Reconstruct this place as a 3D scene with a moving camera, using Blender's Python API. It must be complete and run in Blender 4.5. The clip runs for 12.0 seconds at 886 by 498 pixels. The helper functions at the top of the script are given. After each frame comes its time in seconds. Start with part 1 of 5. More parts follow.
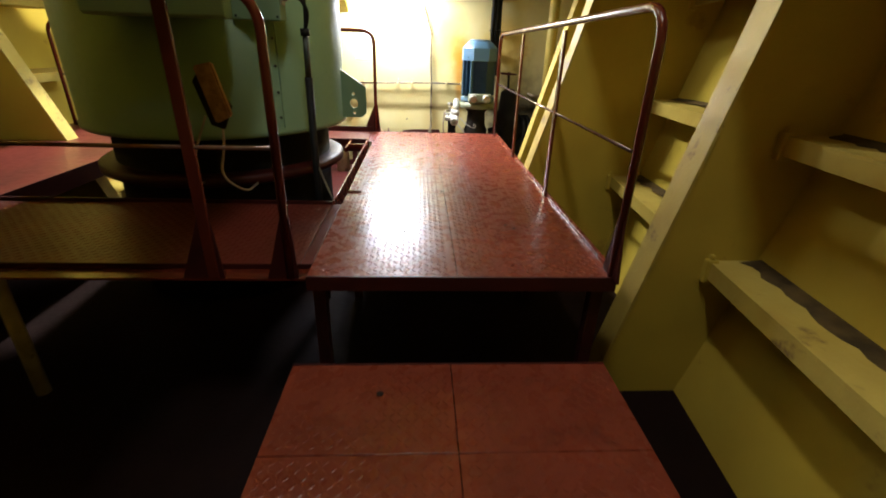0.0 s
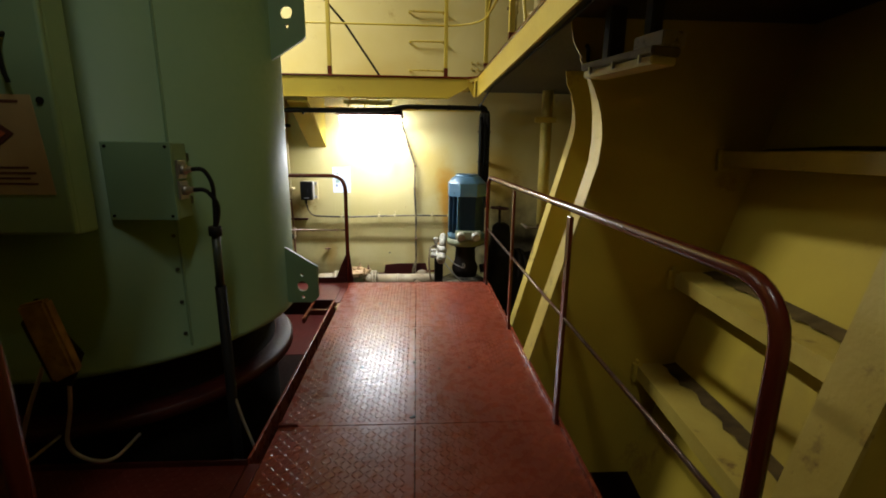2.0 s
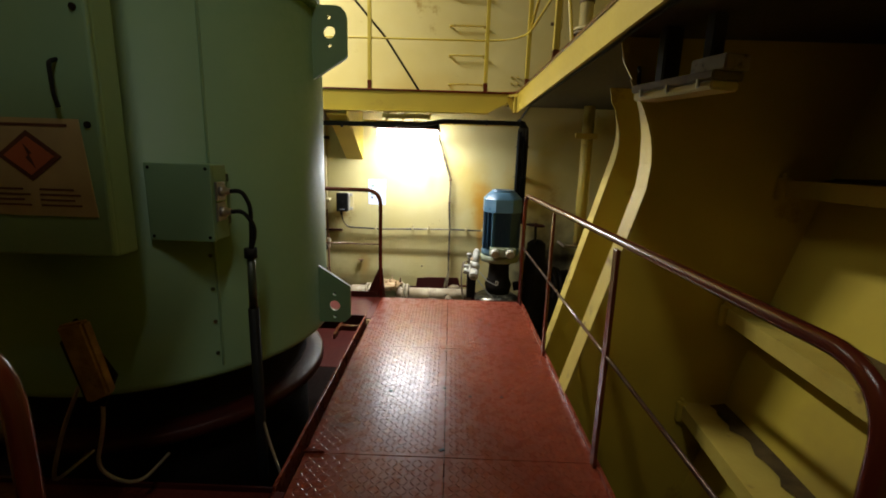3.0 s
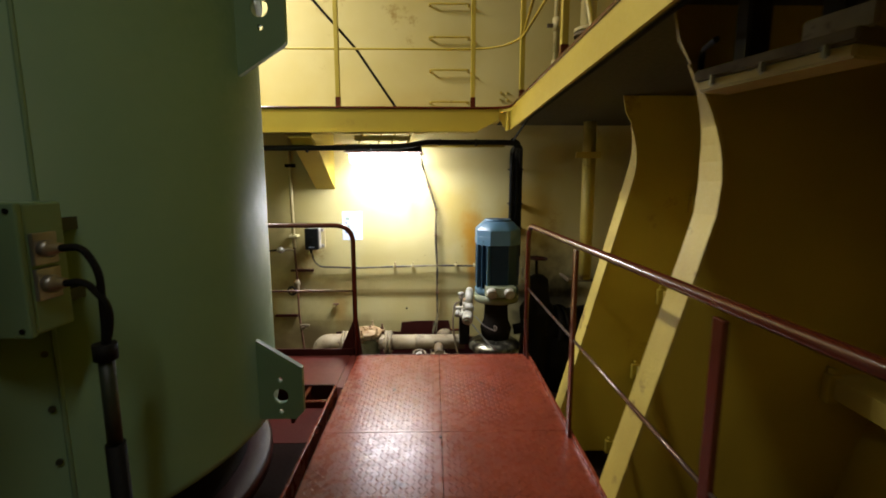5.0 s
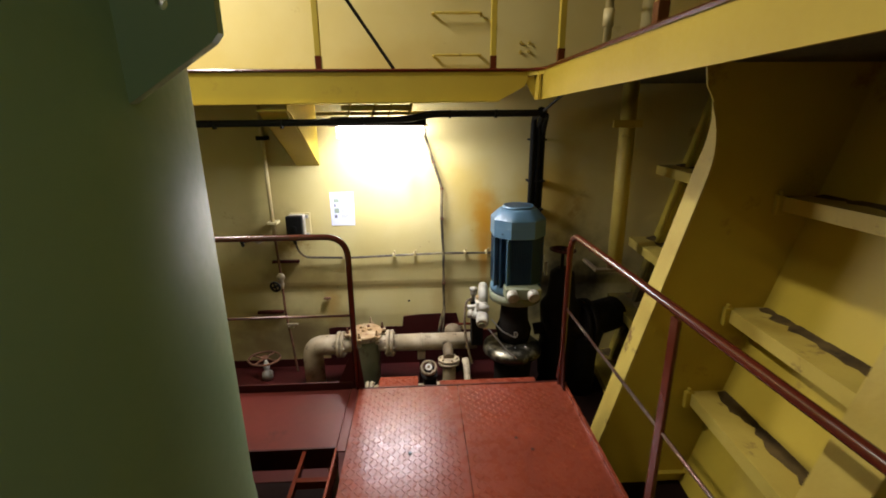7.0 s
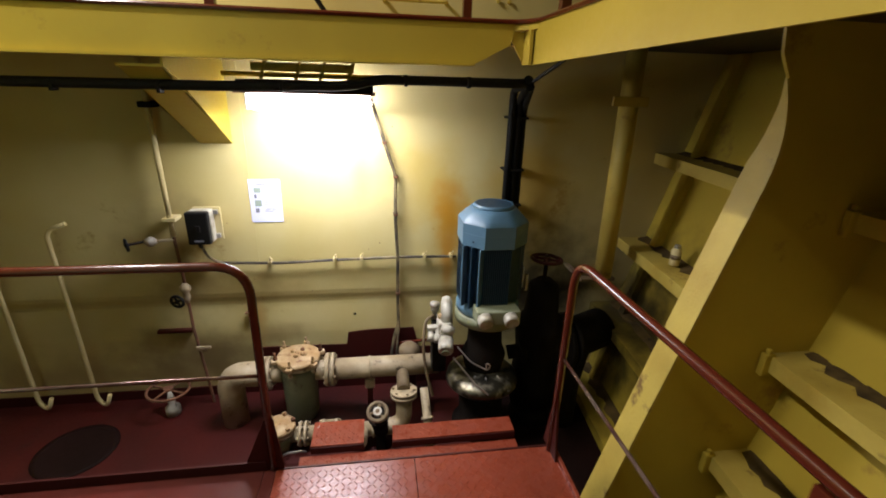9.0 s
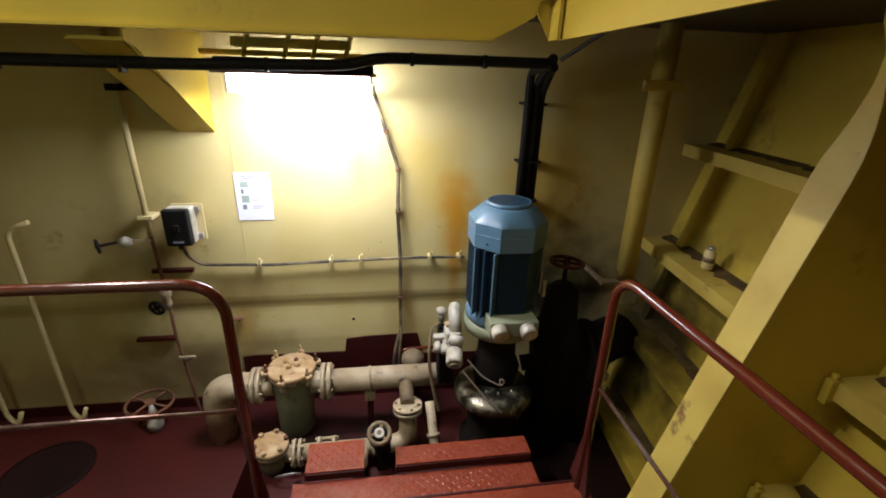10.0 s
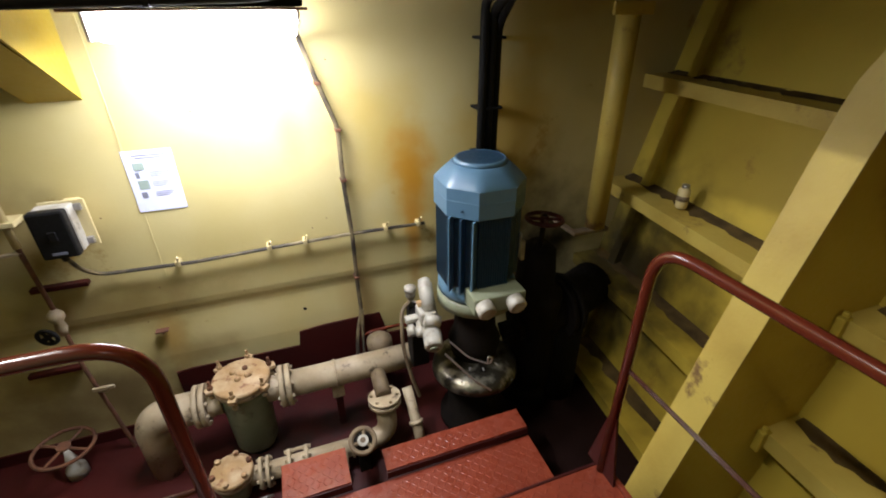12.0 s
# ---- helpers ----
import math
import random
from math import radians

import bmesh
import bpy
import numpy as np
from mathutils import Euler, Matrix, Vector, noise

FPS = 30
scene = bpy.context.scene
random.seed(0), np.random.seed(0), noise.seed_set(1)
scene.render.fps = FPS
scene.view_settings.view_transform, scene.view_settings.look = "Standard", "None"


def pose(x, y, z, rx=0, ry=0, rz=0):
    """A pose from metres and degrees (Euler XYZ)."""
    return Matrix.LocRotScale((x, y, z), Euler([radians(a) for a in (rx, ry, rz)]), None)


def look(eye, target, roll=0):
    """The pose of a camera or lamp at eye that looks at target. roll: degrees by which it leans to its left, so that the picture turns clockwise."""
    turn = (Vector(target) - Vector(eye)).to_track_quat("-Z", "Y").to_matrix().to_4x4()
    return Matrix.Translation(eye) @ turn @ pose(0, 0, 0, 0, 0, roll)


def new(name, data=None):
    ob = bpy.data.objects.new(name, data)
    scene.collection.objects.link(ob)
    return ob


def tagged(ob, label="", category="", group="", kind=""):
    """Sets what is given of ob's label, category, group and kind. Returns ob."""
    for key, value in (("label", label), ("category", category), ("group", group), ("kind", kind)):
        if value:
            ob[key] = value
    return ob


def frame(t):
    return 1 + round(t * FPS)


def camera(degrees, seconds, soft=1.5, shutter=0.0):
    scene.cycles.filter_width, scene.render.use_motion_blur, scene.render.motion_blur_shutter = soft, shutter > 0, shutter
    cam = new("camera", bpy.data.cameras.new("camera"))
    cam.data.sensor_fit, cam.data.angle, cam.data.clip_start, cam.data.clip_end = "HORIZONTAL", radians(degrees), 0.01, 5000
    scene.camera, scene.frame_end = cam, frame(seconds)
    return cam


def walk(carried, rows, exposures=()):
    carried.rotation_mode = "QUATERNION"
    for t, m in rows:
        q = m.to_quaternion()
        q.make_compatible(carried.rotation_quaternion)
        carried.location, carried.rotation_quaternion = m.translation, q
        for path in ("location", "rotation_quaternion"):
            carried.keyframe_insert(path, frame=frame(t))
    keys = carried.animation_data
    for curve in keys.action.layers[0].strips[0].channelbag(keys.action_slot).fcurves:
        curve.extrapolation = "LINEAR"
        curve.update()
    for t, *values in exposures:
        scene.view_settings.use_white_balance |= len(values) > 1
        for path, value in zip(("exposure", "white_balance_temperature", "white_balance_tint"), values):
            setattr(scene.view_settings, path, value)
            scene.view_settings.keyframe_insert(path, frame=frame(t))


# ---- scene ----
cam = camera(89.6, 12.0, 1.8, 0.5)
PATH = [
    (0, (0.126, 0.121, 0.85), (0.236, 1.938, 0.022), 1.9),
    (0.5, (0.154, 0.364, 0.835), (0.251, 2.236, 0.138), 1.3),
    (1, (0.106, 0.687, 0.88), (0.185, 2.635, 0.437), -0.7),
    (1.5, (0.121, 0.929, 1.104), (0.213, 2.876, 0.656), -0.4),
    (2, (0.296, 1.039, 1.222), (0.412, 2.985, 0.775), 0.7),
    (2.5, (0.323, 1.075, 1.268), (0.314, 3.025, 0.823), 1.6),
    (3, (0.274, 1.126, 1.287), (0.25, 3.082, 0.872), 1.8),
    (3.2, (0.263, 1.136, 1.281), (0.228, 3.094, 0.876), 1.5),
    (4.8, (0.274, 1.724, 1.287), (0.322, 3.692, 0.93), 0.4),
    (5, (0.25, 1.82, 1.266), (0.29, 3.798, 0.972), 0.0),
    (5.5, (0.181, 2.049, 1.517), (0.218, 4.026, 1.216), 0.3),
    (6, (0.151, 2.175, 1.61), (0.234, 4.141, 1.256), 0.5),
    (6.5, (0.125, 2.409, 1.611), (0.215, 4.337, 1.085), -0.4),
    (7, (0.083, 2.587, 1.603), (0.179, 4.501, 1.03), -0.5),
    (7.5, (0.024, 2.814, 1.625), (0.221, 4.705, 1.003), -0.5),
    (7.7, (0.043, 2.901, 1.636), (0.305, 4.773, 0.982), -0.1),
    (9.3, (0.152, 3.525, 1.607), (0.434, 5.376, 0.905), 1.8),
    (9.5, (0.144, 3.592, 1.604), (0.424, 5.442, 0.897), 1.7),
    (10, (0.133, 3.725, 1.575), (0.423, 5.558, 0.83), 1.9),
    (10.5, (0.164, 3.924, 1.572), (0.463, 5.743, 0.796), 1.2),
    (11, (0.136, 4.052, 1.562), (0.466, 5.837, 0.724), 0.6),
    (11.5, (0.049, 4.114, 1.566), (0.525, 5.841, 0.676), -0.6),
    (12, (0.005, 4.144, 1.544), (0.593, 5.799, 0.587), -0.4),
]
walk(cam, [(t, look(eye, target, roll)) for t, eye, target, roll in PATH],
     [(0, 1.38, 5750, 17), (0.5, 0.75, 5750, 12), (1.0, 0.25, 5850, 12), (1.5, 0.05, 5900, 12), (3.2, 0.0, 6000, 12), (5.0, -0.12, 6050, 14), (5.5, -0.15, 6200, 17), (7.5, -0.28, 6250, 19),
      (9.5, -0.33, 6100, 20), (11.0, -0.35, 5950, 20), (12.0, -0.32, 5950, 20)])


# ---- light ----
world = bpy.data.worlds.new("world")
scene.world = world
world.use_nodes = True
world.node_tree.nodes["Background"].inputs[0].default_value = (0.02, 0.02, 0.025, 1)
world.node_tree.nodes["Background"].inputs[1].default_value = 0.0
LAMP_STRENGTH = 74.0


def ceiling_lamp(x, y, z, watts, length=1.2):
    d = bpy.data.lights.new("ceiling_lamp_light", "AREA")
    d.shape, d.size, d.size_y, d.energy, d.color = "RECTANGLE", length, 0.16, watts, (1.0, 0.95, 0.78)
    o = new("ceiling_lamp_light", d)
    o.matrix_world = pose(x, y, z, 0, 0, 90)
    return o


UPPER_LAMPS = [(-2.1, 5.1, 4.12, 190.0), (-1.2, 3.5, 3.17, 10.0), (0.1, 0.8, 3.6, 12.5)]
for p in UPPER_LAMPS:
    ceiling_lamp(*p)


# ---- materials ----
def paint(name, base, rough=0.4, second=None, amount=0.35, scale=3.0, grain=60.0, bump=0.15, stain=None, stain_at=0.62, metal=0.0, stain_scale=2.2, gloss=0.5):
    """Painted or bare surface: broad tone changes, fine grain, shaped stains and a fine relief."""
    m = bpy.data.materials.new(name)
    m.use_nodes = True
    n, l = m.node_tree.nodes, m.node_tree.links
    b = n["Principled BSDF"]
    b.inputs["Metallic"].default_value = metal
    b.inputs["Specular IOR Level"].default_value = gloss
    co = n.new("ShaderNodeTexCoord")
    big, fine = n.new("ShaderNodeTexNoise"), n.new("ShaderNodeTexNoise")
    big.inputs["Scale"].default_value, fine.inputs["Scale"].default_value = scale, grain
    big.inputs["Detail"].default_value, fine.inputs["Detail"].default_value = 6, 4
    for t in (big, fine):
        l.new(co.outputs["Object"], t.inputs["Vector"])
    second = second or tuple(c * 0.72 for c in base)
    mix = n.new("ShaderNodeMix")
    mix.data_type = "RGBA"
    ramp = n.new("ShaderNodeMapRange")
    ramp.inputs[1].default_value, ramp.inputs[2].default_value, ramp.inputs[4].default_value = 0.35, 0.7, amount * 2
    l.new(big.outputs[0], ramp.inputs[0])
    l.new(ramp.outputs[0], mix.inputs[0])
    mix.inputs[6].default_value, mix.inputs[7].default_value = (*base, 1), (*second, 1)
    col = mix.outputs[2]
    if stain:
        s = n.new("ShaderNodeTexNoise")
        s.inputs["Scale"].default_value, s.inputs["Detail"].default_value, s.inputs["Roughness"].default_value = stain_scale, 9, 0.68
        l.new(co.outputs["Object"], s.inputs["Vector"])
        r = n.new("ShaderNodeMapRange")
        r.inputs[1].default_value, r.inputs[2].default_value = stain_at, stain_at + 0.1
        l.new(s.outputs[0], r.inputs[0])
        sm = n.new("ShaderNodeMix")
        sm.data_type = "RGBA"
        l.new(r.outputs[0], sm.inputs[0])
        l.new(col, sm.inputs[6])
        sm.inputs[7].default_value = (*stain, 1)
        col = sm.outputs[2]
    l.new(col, b.inputs["Base Color"])
    rr = n.new("ShaderNodeMapRange")
    rr.inputs[3].default_value, rr.inputs[4].default_value = max(0.05, rough - 0.12), min(1, rough * 1.3 + 0.06)
    l.new(fine.outputs[0], rr.inputs[0])
    l.new(rr.outputs[0], b.inputs["Roughness"])
    bp = n.new("ShaderNodeBump")
    bp.inputs["Strength"].default_value, bp.inputs["Distance"].default_value = bump, 0.004
    l.new(fine.outputs[0], bp.inputs["Height"])
    l.new(bp.outputs[0], b.inputs["Normal"])
    return m


def glow(name, colour, strength):
    m = bpy.data.materials.new(name)
    m.use_nodes = True
    b = m.node_tree.nodes["Principled BSDF"]
    b.inputs["Base Color"].default_value = (0.8, 0.8, 0.78, 1)
    b.inputs["Emission Color"].default_value = (*colour, 1)
    b.inputs["Emission Strength"].default_value = strength
    return m


YELLOW = paint("cream_yellow_paint", (0.53, 0.405, 0.046), 0.45, (0.42, 0.31, 0.034), 0.4, 1.6, 45, 0.12, (0.29, 0.18, 0.035), 0.62, gloss=0.36)
CREAM = paint("pale_cream_pipe_paint", (0.60, 0.52, 0.27), 0.45, (0.47, 0.38, 0.15), 0.4, 5, 60, 0.15, (0.22, 0.12, 0.04), 0.66, stain_scale=6)
YELLOW_WORN = paint("worn_yellow_paint", (0.53, 0.42, 0.085), 0.5, (0.41, 0.30, 0.05), 0.45, 4, 70, 0.3, (0.16, 0.09, 0.03), 0.59, stain_scale=5)
DIRT = paint("oily_dirt", (0.13, 0.088, 0.030), 0.85, (0.05, 0.034, 0.015), 0.6, 6, 90, 0.4, (0.035, 0.025, 0.014), 0.60, stain_scale=5, gloss=0.2)
RED = paint("red_deck_paint", (0.225, 0.046, 0.022), 0.27, (0.165, 0.034, 0.017), 0.45, 3, 18, 0.12, (0.11, 0.024, 0.014), 0.60, gloss=0.28)
# darker copy of the deck red; the dim light round the tank is in it
RED_MID = paint("shaded_red_deck_paint", (0.12, 0.021, 0.015), 0.34, (0.07, 0.014, 0.010), 0.5, 2.5, 22, 0.12, (0.04, 0.011, 0.008), 0.6, gloss=0.35)
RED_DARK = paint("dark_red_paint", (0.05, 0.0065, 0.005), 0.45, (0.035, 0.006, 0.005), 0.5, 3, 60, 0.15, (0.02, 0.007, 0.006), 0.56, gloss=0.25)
BILGE = paint("near_black_floor_paint", (0.014, 0.006, 0.005), 0.6, (0.008, 0.004, 0.003), 0.5, 2, 40, 0.2, gloss=0.06)
CABLE = paint("overpainted_cable", (0.20, 0.16, 0.08), 0.5, (0.035, 0.028, 0.02), 0.7, 9, 60, 0.2)
RAIL = paint("brown_red_gloss_paint", (0.105, 0.019, 0.008), 0.2, (0.075, 0.013, 0.007), 0.35, 5, 40, 0.03)
RAIL_WORN = paint("rubbed_brown_rail", (0.13, 0.05, 0.035), 0.2, (0.26, 0.2, 0.17), 0.5, 7, 50, 0.03, metal=0.55)
GREEN = paint("green_grey_paint", (0.20, 0.335, 0.20), 0.5, (0.155, 0.272, 0.16), 0.35, 1.4, 35, 0.08, (0.09, 0.12, 0.07), 0.7)
GREEN_DARK = paint("dark_green_paint", (0.035, 0.05, 0.035), 0.45, None, 0.4, 5, 50, 0.1)
BLACK = paint("black_rubber", (0.008, 0.008, 0.008), 0.6, None, 0.3, 10, 80, 0.1, gloss=0.22)
# one near-black colour for pump, valve, tank pedestal and small fittings
NEAR_BLACK = paint("near_black_steel", (0.007, 0.006, 0.005), 0.7, (0.012, 0.009, 0.007), 0.5, 7, 60, 0.4, gloss=0.12)
BLUE_LIGHT = paint("light_blue_enamel", (0.080, 0.165, 0.245), 0.33, (0.070, 0.148, 0.222), 0.3, 8, 70, 0.06)
BLUE_DARK = paint("dark_blue_enamel", (0.011, 0.040, 0.075), 0.4, (0.008, 0.028, 0.054), 0.3, 8, 70, 0.06)
GREY_GREEN = paint("grey_green_enamel", (0.21, 0.235, 0.15), 0.45, (0.15, 0.17, 0.105), 0.4, 9, 70, 0.15, (0.10, 0.085, 0.05), 0.58, stain_scale=9)
BEIGE = paint("beige_pipe_paint", (0.44, 0.365, 0.24), 0.5, (0.32, 0.255, 0.155), 0.6, 8, 80, 0.4, (0.085, 0.062, 0.035), 0.56, stain_scale=13)
RUSTY = paint("rusty_beige_lid", (0.50, 0.38, 0.22), 0.6, (0.36, 0.23, 0.10), 0.7, 12, 80, 0.6, (0.17, 0.07, 0.025), 0.55, stain_scale=16)
# dark colour that carries the shade below the side deck
UNDERSIDE = paint("shaded_deck_underside", (0.055, 0.046, 0.022), 0.6, (0.03, 0.026, 0.014), 0.5, 1.2, 40, 0.2)
RUSTY_DARK = paint("grimy_shaded_beige_paint", (0.19, 0.145, 0.08), 0.6, (0.11, 0.075, 0.04), 0.6, 9, 80, 0.4, (0.06, 0.03, 0.015), 0.56, stain_scale=12)
RUST = paint("rust", (0.17, 0.07, 0.03), 0.8, (0.08, 0.035, 0.02), 0.5, 14, 120, 0.6)
STEEL = paint("dull_steel", (0.45, 0.44, 0.42), 0.38, (0.3, 0.29, 0.27), 0.5, 10, 90, 0.15, metal=0.8)
WHITE = paint("off_white_plastic", (0.45, 0.44, 0.38), 0.4, (0.27, 0.25, 0.19), 0.6, 16, 80, 0.1, (0.10, 0.085, 0.06), 0.60, stain_scale=14)
PAPER = paint("white_paper", (0.70, 0.75, 0.95), 0.7, (0.66, 0.71, 0.90), 0.3, 20, 100, 0.03)
INK = paint("grey_ink", (0.22, 0.24, 0.30), 0.7)
INK_GREEN = paint("green_print", (0.33, 0.42, 0.36), 0.7)
SIGN = paint("aged_sign_paper", (0.42, 0.33, 0.17), 0.6, (0.34, 0.26, 0.13), 0.5, 6, 90, 0.06)
SIGN_RED = paint("sign_orange_red", (0.42, 0.11, 0.05), 0.6)
SIGN_DARK = paint("sign_dark_red", (0.10, 0.03, 0.02), 0.6)
FOIL = paint("insulation_foil", (0.34, 0.32, 0.24), 0.32, (0.05, 0.045, 0.03), 0.8, 11, 28, 1.0, (0.012, 0.010, 0.008), 0.54, metal=0.75, stain_scale=7)
WOOD = paint("worn_wood", (0.38, 0.23, 0.10), 0.7, (0.22, 0.12, 0.05), 0.6, 25, 150, 0.7, (0.08, 0.05, 0.03), 0.62, stain_scale=30)
LAMP_GLOW = glow("lit_diffuser", (0.98, 0.98, 0.97), LAMP_STRENGTH)
UPPER_GLOW = glow("lit_upper_diffuser", (1.0, 0.93, 0.74), 6.0)


def stained(name, spots, across=True):
    """The yellow paint with rust, grime and near-black spots (x or y, z, half width, half height, colour, strength) on
    a bulkhead or hull side.
    """
    m = YELLOW.copy()
    m.name = name
    n, l = m.node_tree.nodes, m.node_tree.links
    b = n["Principled BSDF"]
    col = b.inputs["Base Color"].links[0].from_socket
    for k in n:
        if across and k.type == "MIX" and tuple(round(c, 3) for c in k.inputs[6].default_value[:3]) == (0.53, 0.405, 0.046):
            k.inputs[6].default_value, k.inputs[7].default_value = (0.565, 0.495, 0.23, 1), (0.50, 0.41, 0.14, 1)
    co = n.new("ShaderNodeTexCoord")
    ns = n.new("ShaderNodeTexNoise")
    ns.inputs["Scale"].default_value, ns.inputs["Detail"].default_value = 5, 8
    l.new(co.outputs["Object"], ns.inputs["Vector"])
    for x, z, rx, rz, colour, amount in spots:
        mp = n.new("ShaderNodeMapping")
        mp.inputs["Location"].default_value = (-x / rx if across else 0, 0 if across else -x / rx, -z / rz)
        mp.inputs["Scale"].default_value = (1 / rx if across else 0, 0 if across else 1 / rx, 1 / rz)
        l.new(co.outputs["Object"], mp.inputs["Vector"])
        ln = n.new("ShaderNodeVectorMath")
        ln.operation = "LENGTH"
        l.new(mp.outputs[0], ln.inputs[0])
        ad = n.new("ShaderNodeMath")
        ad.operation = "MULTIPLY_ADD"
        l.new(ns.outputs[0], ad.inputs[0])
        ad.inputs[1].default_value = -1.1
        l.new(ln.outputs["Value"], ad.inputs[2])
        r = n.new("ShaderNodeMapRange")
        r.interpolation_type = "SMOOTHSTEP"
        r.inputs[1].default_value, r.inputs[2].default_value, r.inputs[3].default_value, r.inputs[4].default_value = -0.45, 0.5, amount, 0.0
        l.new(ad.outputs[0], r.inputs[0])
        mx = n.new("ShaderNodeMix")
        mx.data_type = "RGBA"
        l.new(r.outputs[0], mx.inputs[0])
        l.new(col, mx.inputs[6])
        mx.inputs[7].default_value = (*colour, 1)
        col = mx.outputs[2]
    l.new(col, b.inputs["Base Color"])
    return m


WALL_PAINT = stained("stained_darkened_bulkhead_paint", [
    (0.52, 0.88, 0.36, 0.50, (0.50, 0.36, 0.07), 0.6), (0.67, 0.68, 0.19, 0.42, (0.50, 0.25, 0.015), 1.0), (0.665, 0.36, 0.07, 0.50, (0.45, 0.22, 0.02), 0.85),
    (1.25, 0.95, 0.42, 0.55, (0.50, 0.33, 0.055), 0.75), (-0.95, 0.14, 0.65, 0.20, (0.25, 0.175, 0.05), 0.7), (-1.25, 0.55, 0.45, 0.45, (0.22, 0.16, 0.06), 0.6),
    # the spot at x 1.45 turns the corner behind the motor near black
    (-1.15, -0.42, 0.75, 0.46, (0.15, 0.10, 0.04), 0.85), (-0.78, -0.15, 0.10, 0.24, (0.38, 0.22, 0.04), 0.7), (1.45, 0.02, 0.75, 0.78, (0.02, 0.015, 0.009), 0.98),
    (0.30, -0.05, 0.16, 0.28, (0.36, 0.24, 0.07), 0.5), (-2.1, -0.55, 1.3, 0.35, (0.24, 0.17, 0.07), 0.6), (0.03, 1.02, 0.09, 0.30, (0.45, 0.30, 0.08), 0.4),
    (-0.1, 2.05, 0.8, 0.2, (0.45, 0.33, 0.10), 0.4), (-0.66, -0.22, 0.35, 0.12, (0.30, 0.22, 0.08), 0.6)])
# first spot: near black over the hull's end at the bulkhead
HULL_PAINT = stained("stained_darkened_hull_paint", [(6.3, -0.10, 1.25, 0.95, (0.02, 0.015, 0.009), 0.95), (4.2, -0.3, 0.5, 0.35, (0.16, 0.11, 0.04), 0.5), (2.6, 0.1, 0.35, 0.5, (0.20, 0.14, 0.05), 0.45)], False)


# ---- mesh tools ----
def box(bm, x0, x1, y0, y1, z0, z1, bevel=0.0):
    r = bmesh.ops.create_cube(bm, size=1)
    vs = r["verts"]
    for v in vs:
        v.co = Vector((x0 + (v.co.x + 0.5) * (x1 - x0), y0 + (v.co.y + 0.5) * (y1 - y0), z0 + (v.co.z + 0.5) * (z1 - z0)))
    if bevel:
        es = list({e for v in vs for e in v.link_edges})
        bmesh.ops.bevel(bm, geom=es, offset=bevel, segments=2, affect="EDGES", profile=0.5)
    return bm


def prism(bm, pts, axis, a, b):
    """A polygon, given in the two other axes in order x, y, z, drawn out along axis from a to b."""
    def at(p, s):
        return {"x": (s, p[0], p[1]), "y": (p[0], s, p[1]), "z": (p[0], p[1], s)}[axis]
    lo, hi = [bm.verts.new(at(p, a)) for p in pts], [bm.verts.new(at(p, b)) for p in pts]
    n = len(pts)
    fs = [bm.faces.new(lo[::-1]), bm.faces.new(hi)]
    for i in range(n):
        fs.append(bm.faces.new((lo[i], lo[(i + 1) % n], hi[(i + 1) % n], hi[i])))
    bmesh.ops.recalc_face_normals(bm, faces=fs)
    return bm


def rounded(path, radius, steps=6):
    """A polyline with its inner corners rounded."""
    pts = [Vector(p) for p in path]
    out = [pts[0]]
    for a, b, c in zip(pts, pts[1:], pts[2:]):
        u, w = (a - b), (c - b)
        r = min(radius, u.length * 0.49, w.length * 0.49)
        p, q = b + u.normalized() * r, b + w.normalized() * r
        for i in range(steps + 1):
            s = i / steps
            out.append((1 - s) ** 2 * p + 2 * s * (1 - s) * b + s * s * q)
    out.append(pts[-1])
    return out


def tube(bm, path, r, sides=10, cap=True):
    """A round bar or pipe along a polyline; r may be a list, one for each point."""
    pts = [Vector(p) for p in path]
    rs = r if isinstance(r, (list, tuple)) else [r] * len(pts)
    rings, up = [], None
    for i, p in enumerate(pts):
        d = (pts[min(i + 1, len(pts) - 1)] - pts[max(i - 1, 0)]).normalized()
        if up is None:
            up = d.orthogonal().normalized()
        up = (up - d * up.dot(d)).normalized()
        side = d.cross(up)
        rings.append([bm.verts.new(p + rs[i] * (math.cos(2 * math.pi * k / sides) * up + math.sin(2 * math.pi * k / sides) * side)) for k in range(sides)])
    fs = []
    for a, b in zip(rings, rings[1:]):
        for k in range(sides):
            f = bm.faces.new((a[k], a[(k + 1) % sides], b[(k + 1) % sides], b[k]))
            f.smooth = sides > 8
            fs.append(f)
    if cap:
        fs += [bm.faces.new(rings[0][::-1]), bm.faces.new(rings[-1])]
    bmesh.ops.recalc_face_normals(bm, faces=fs)
    return bm


def lathe(bm, cx, cy, profile, sides=32, smooth=True, turn=0.0):
    """Rings (r, z) about an upright axis."""
    rings = [[bm.verts.new((cx + r * math.cos(turn + 2 * math.pi * k / sides), cy + r * math.sin(turn + 2 * math.pi * k / sides), z)) for k in range(sides)] for r, z in profile]
    fs = []
    for a, b in zip(rings, rings[1:]):
        for k in range(sides):
            f = bm.faces.new((a[k], a[(k + 1) % sides], b[(k + 1) % sides], b[k]))
            f.smooth = smooth
            fs.append(f)
    fs += [bm.faces.new(rings[0][::-1]), bm.faces.new(rings[-1])]
    bmesh.ops.recalc_face_normals(bm, faces=fs)
    return bm


def disc(bm, p, axis, r, t, sides=20):
    a = Vector(axis).normalized()
    return tube(bm, [Vector(p) - a * t / 2, Vector(p) + a * t / 2], r, sides)


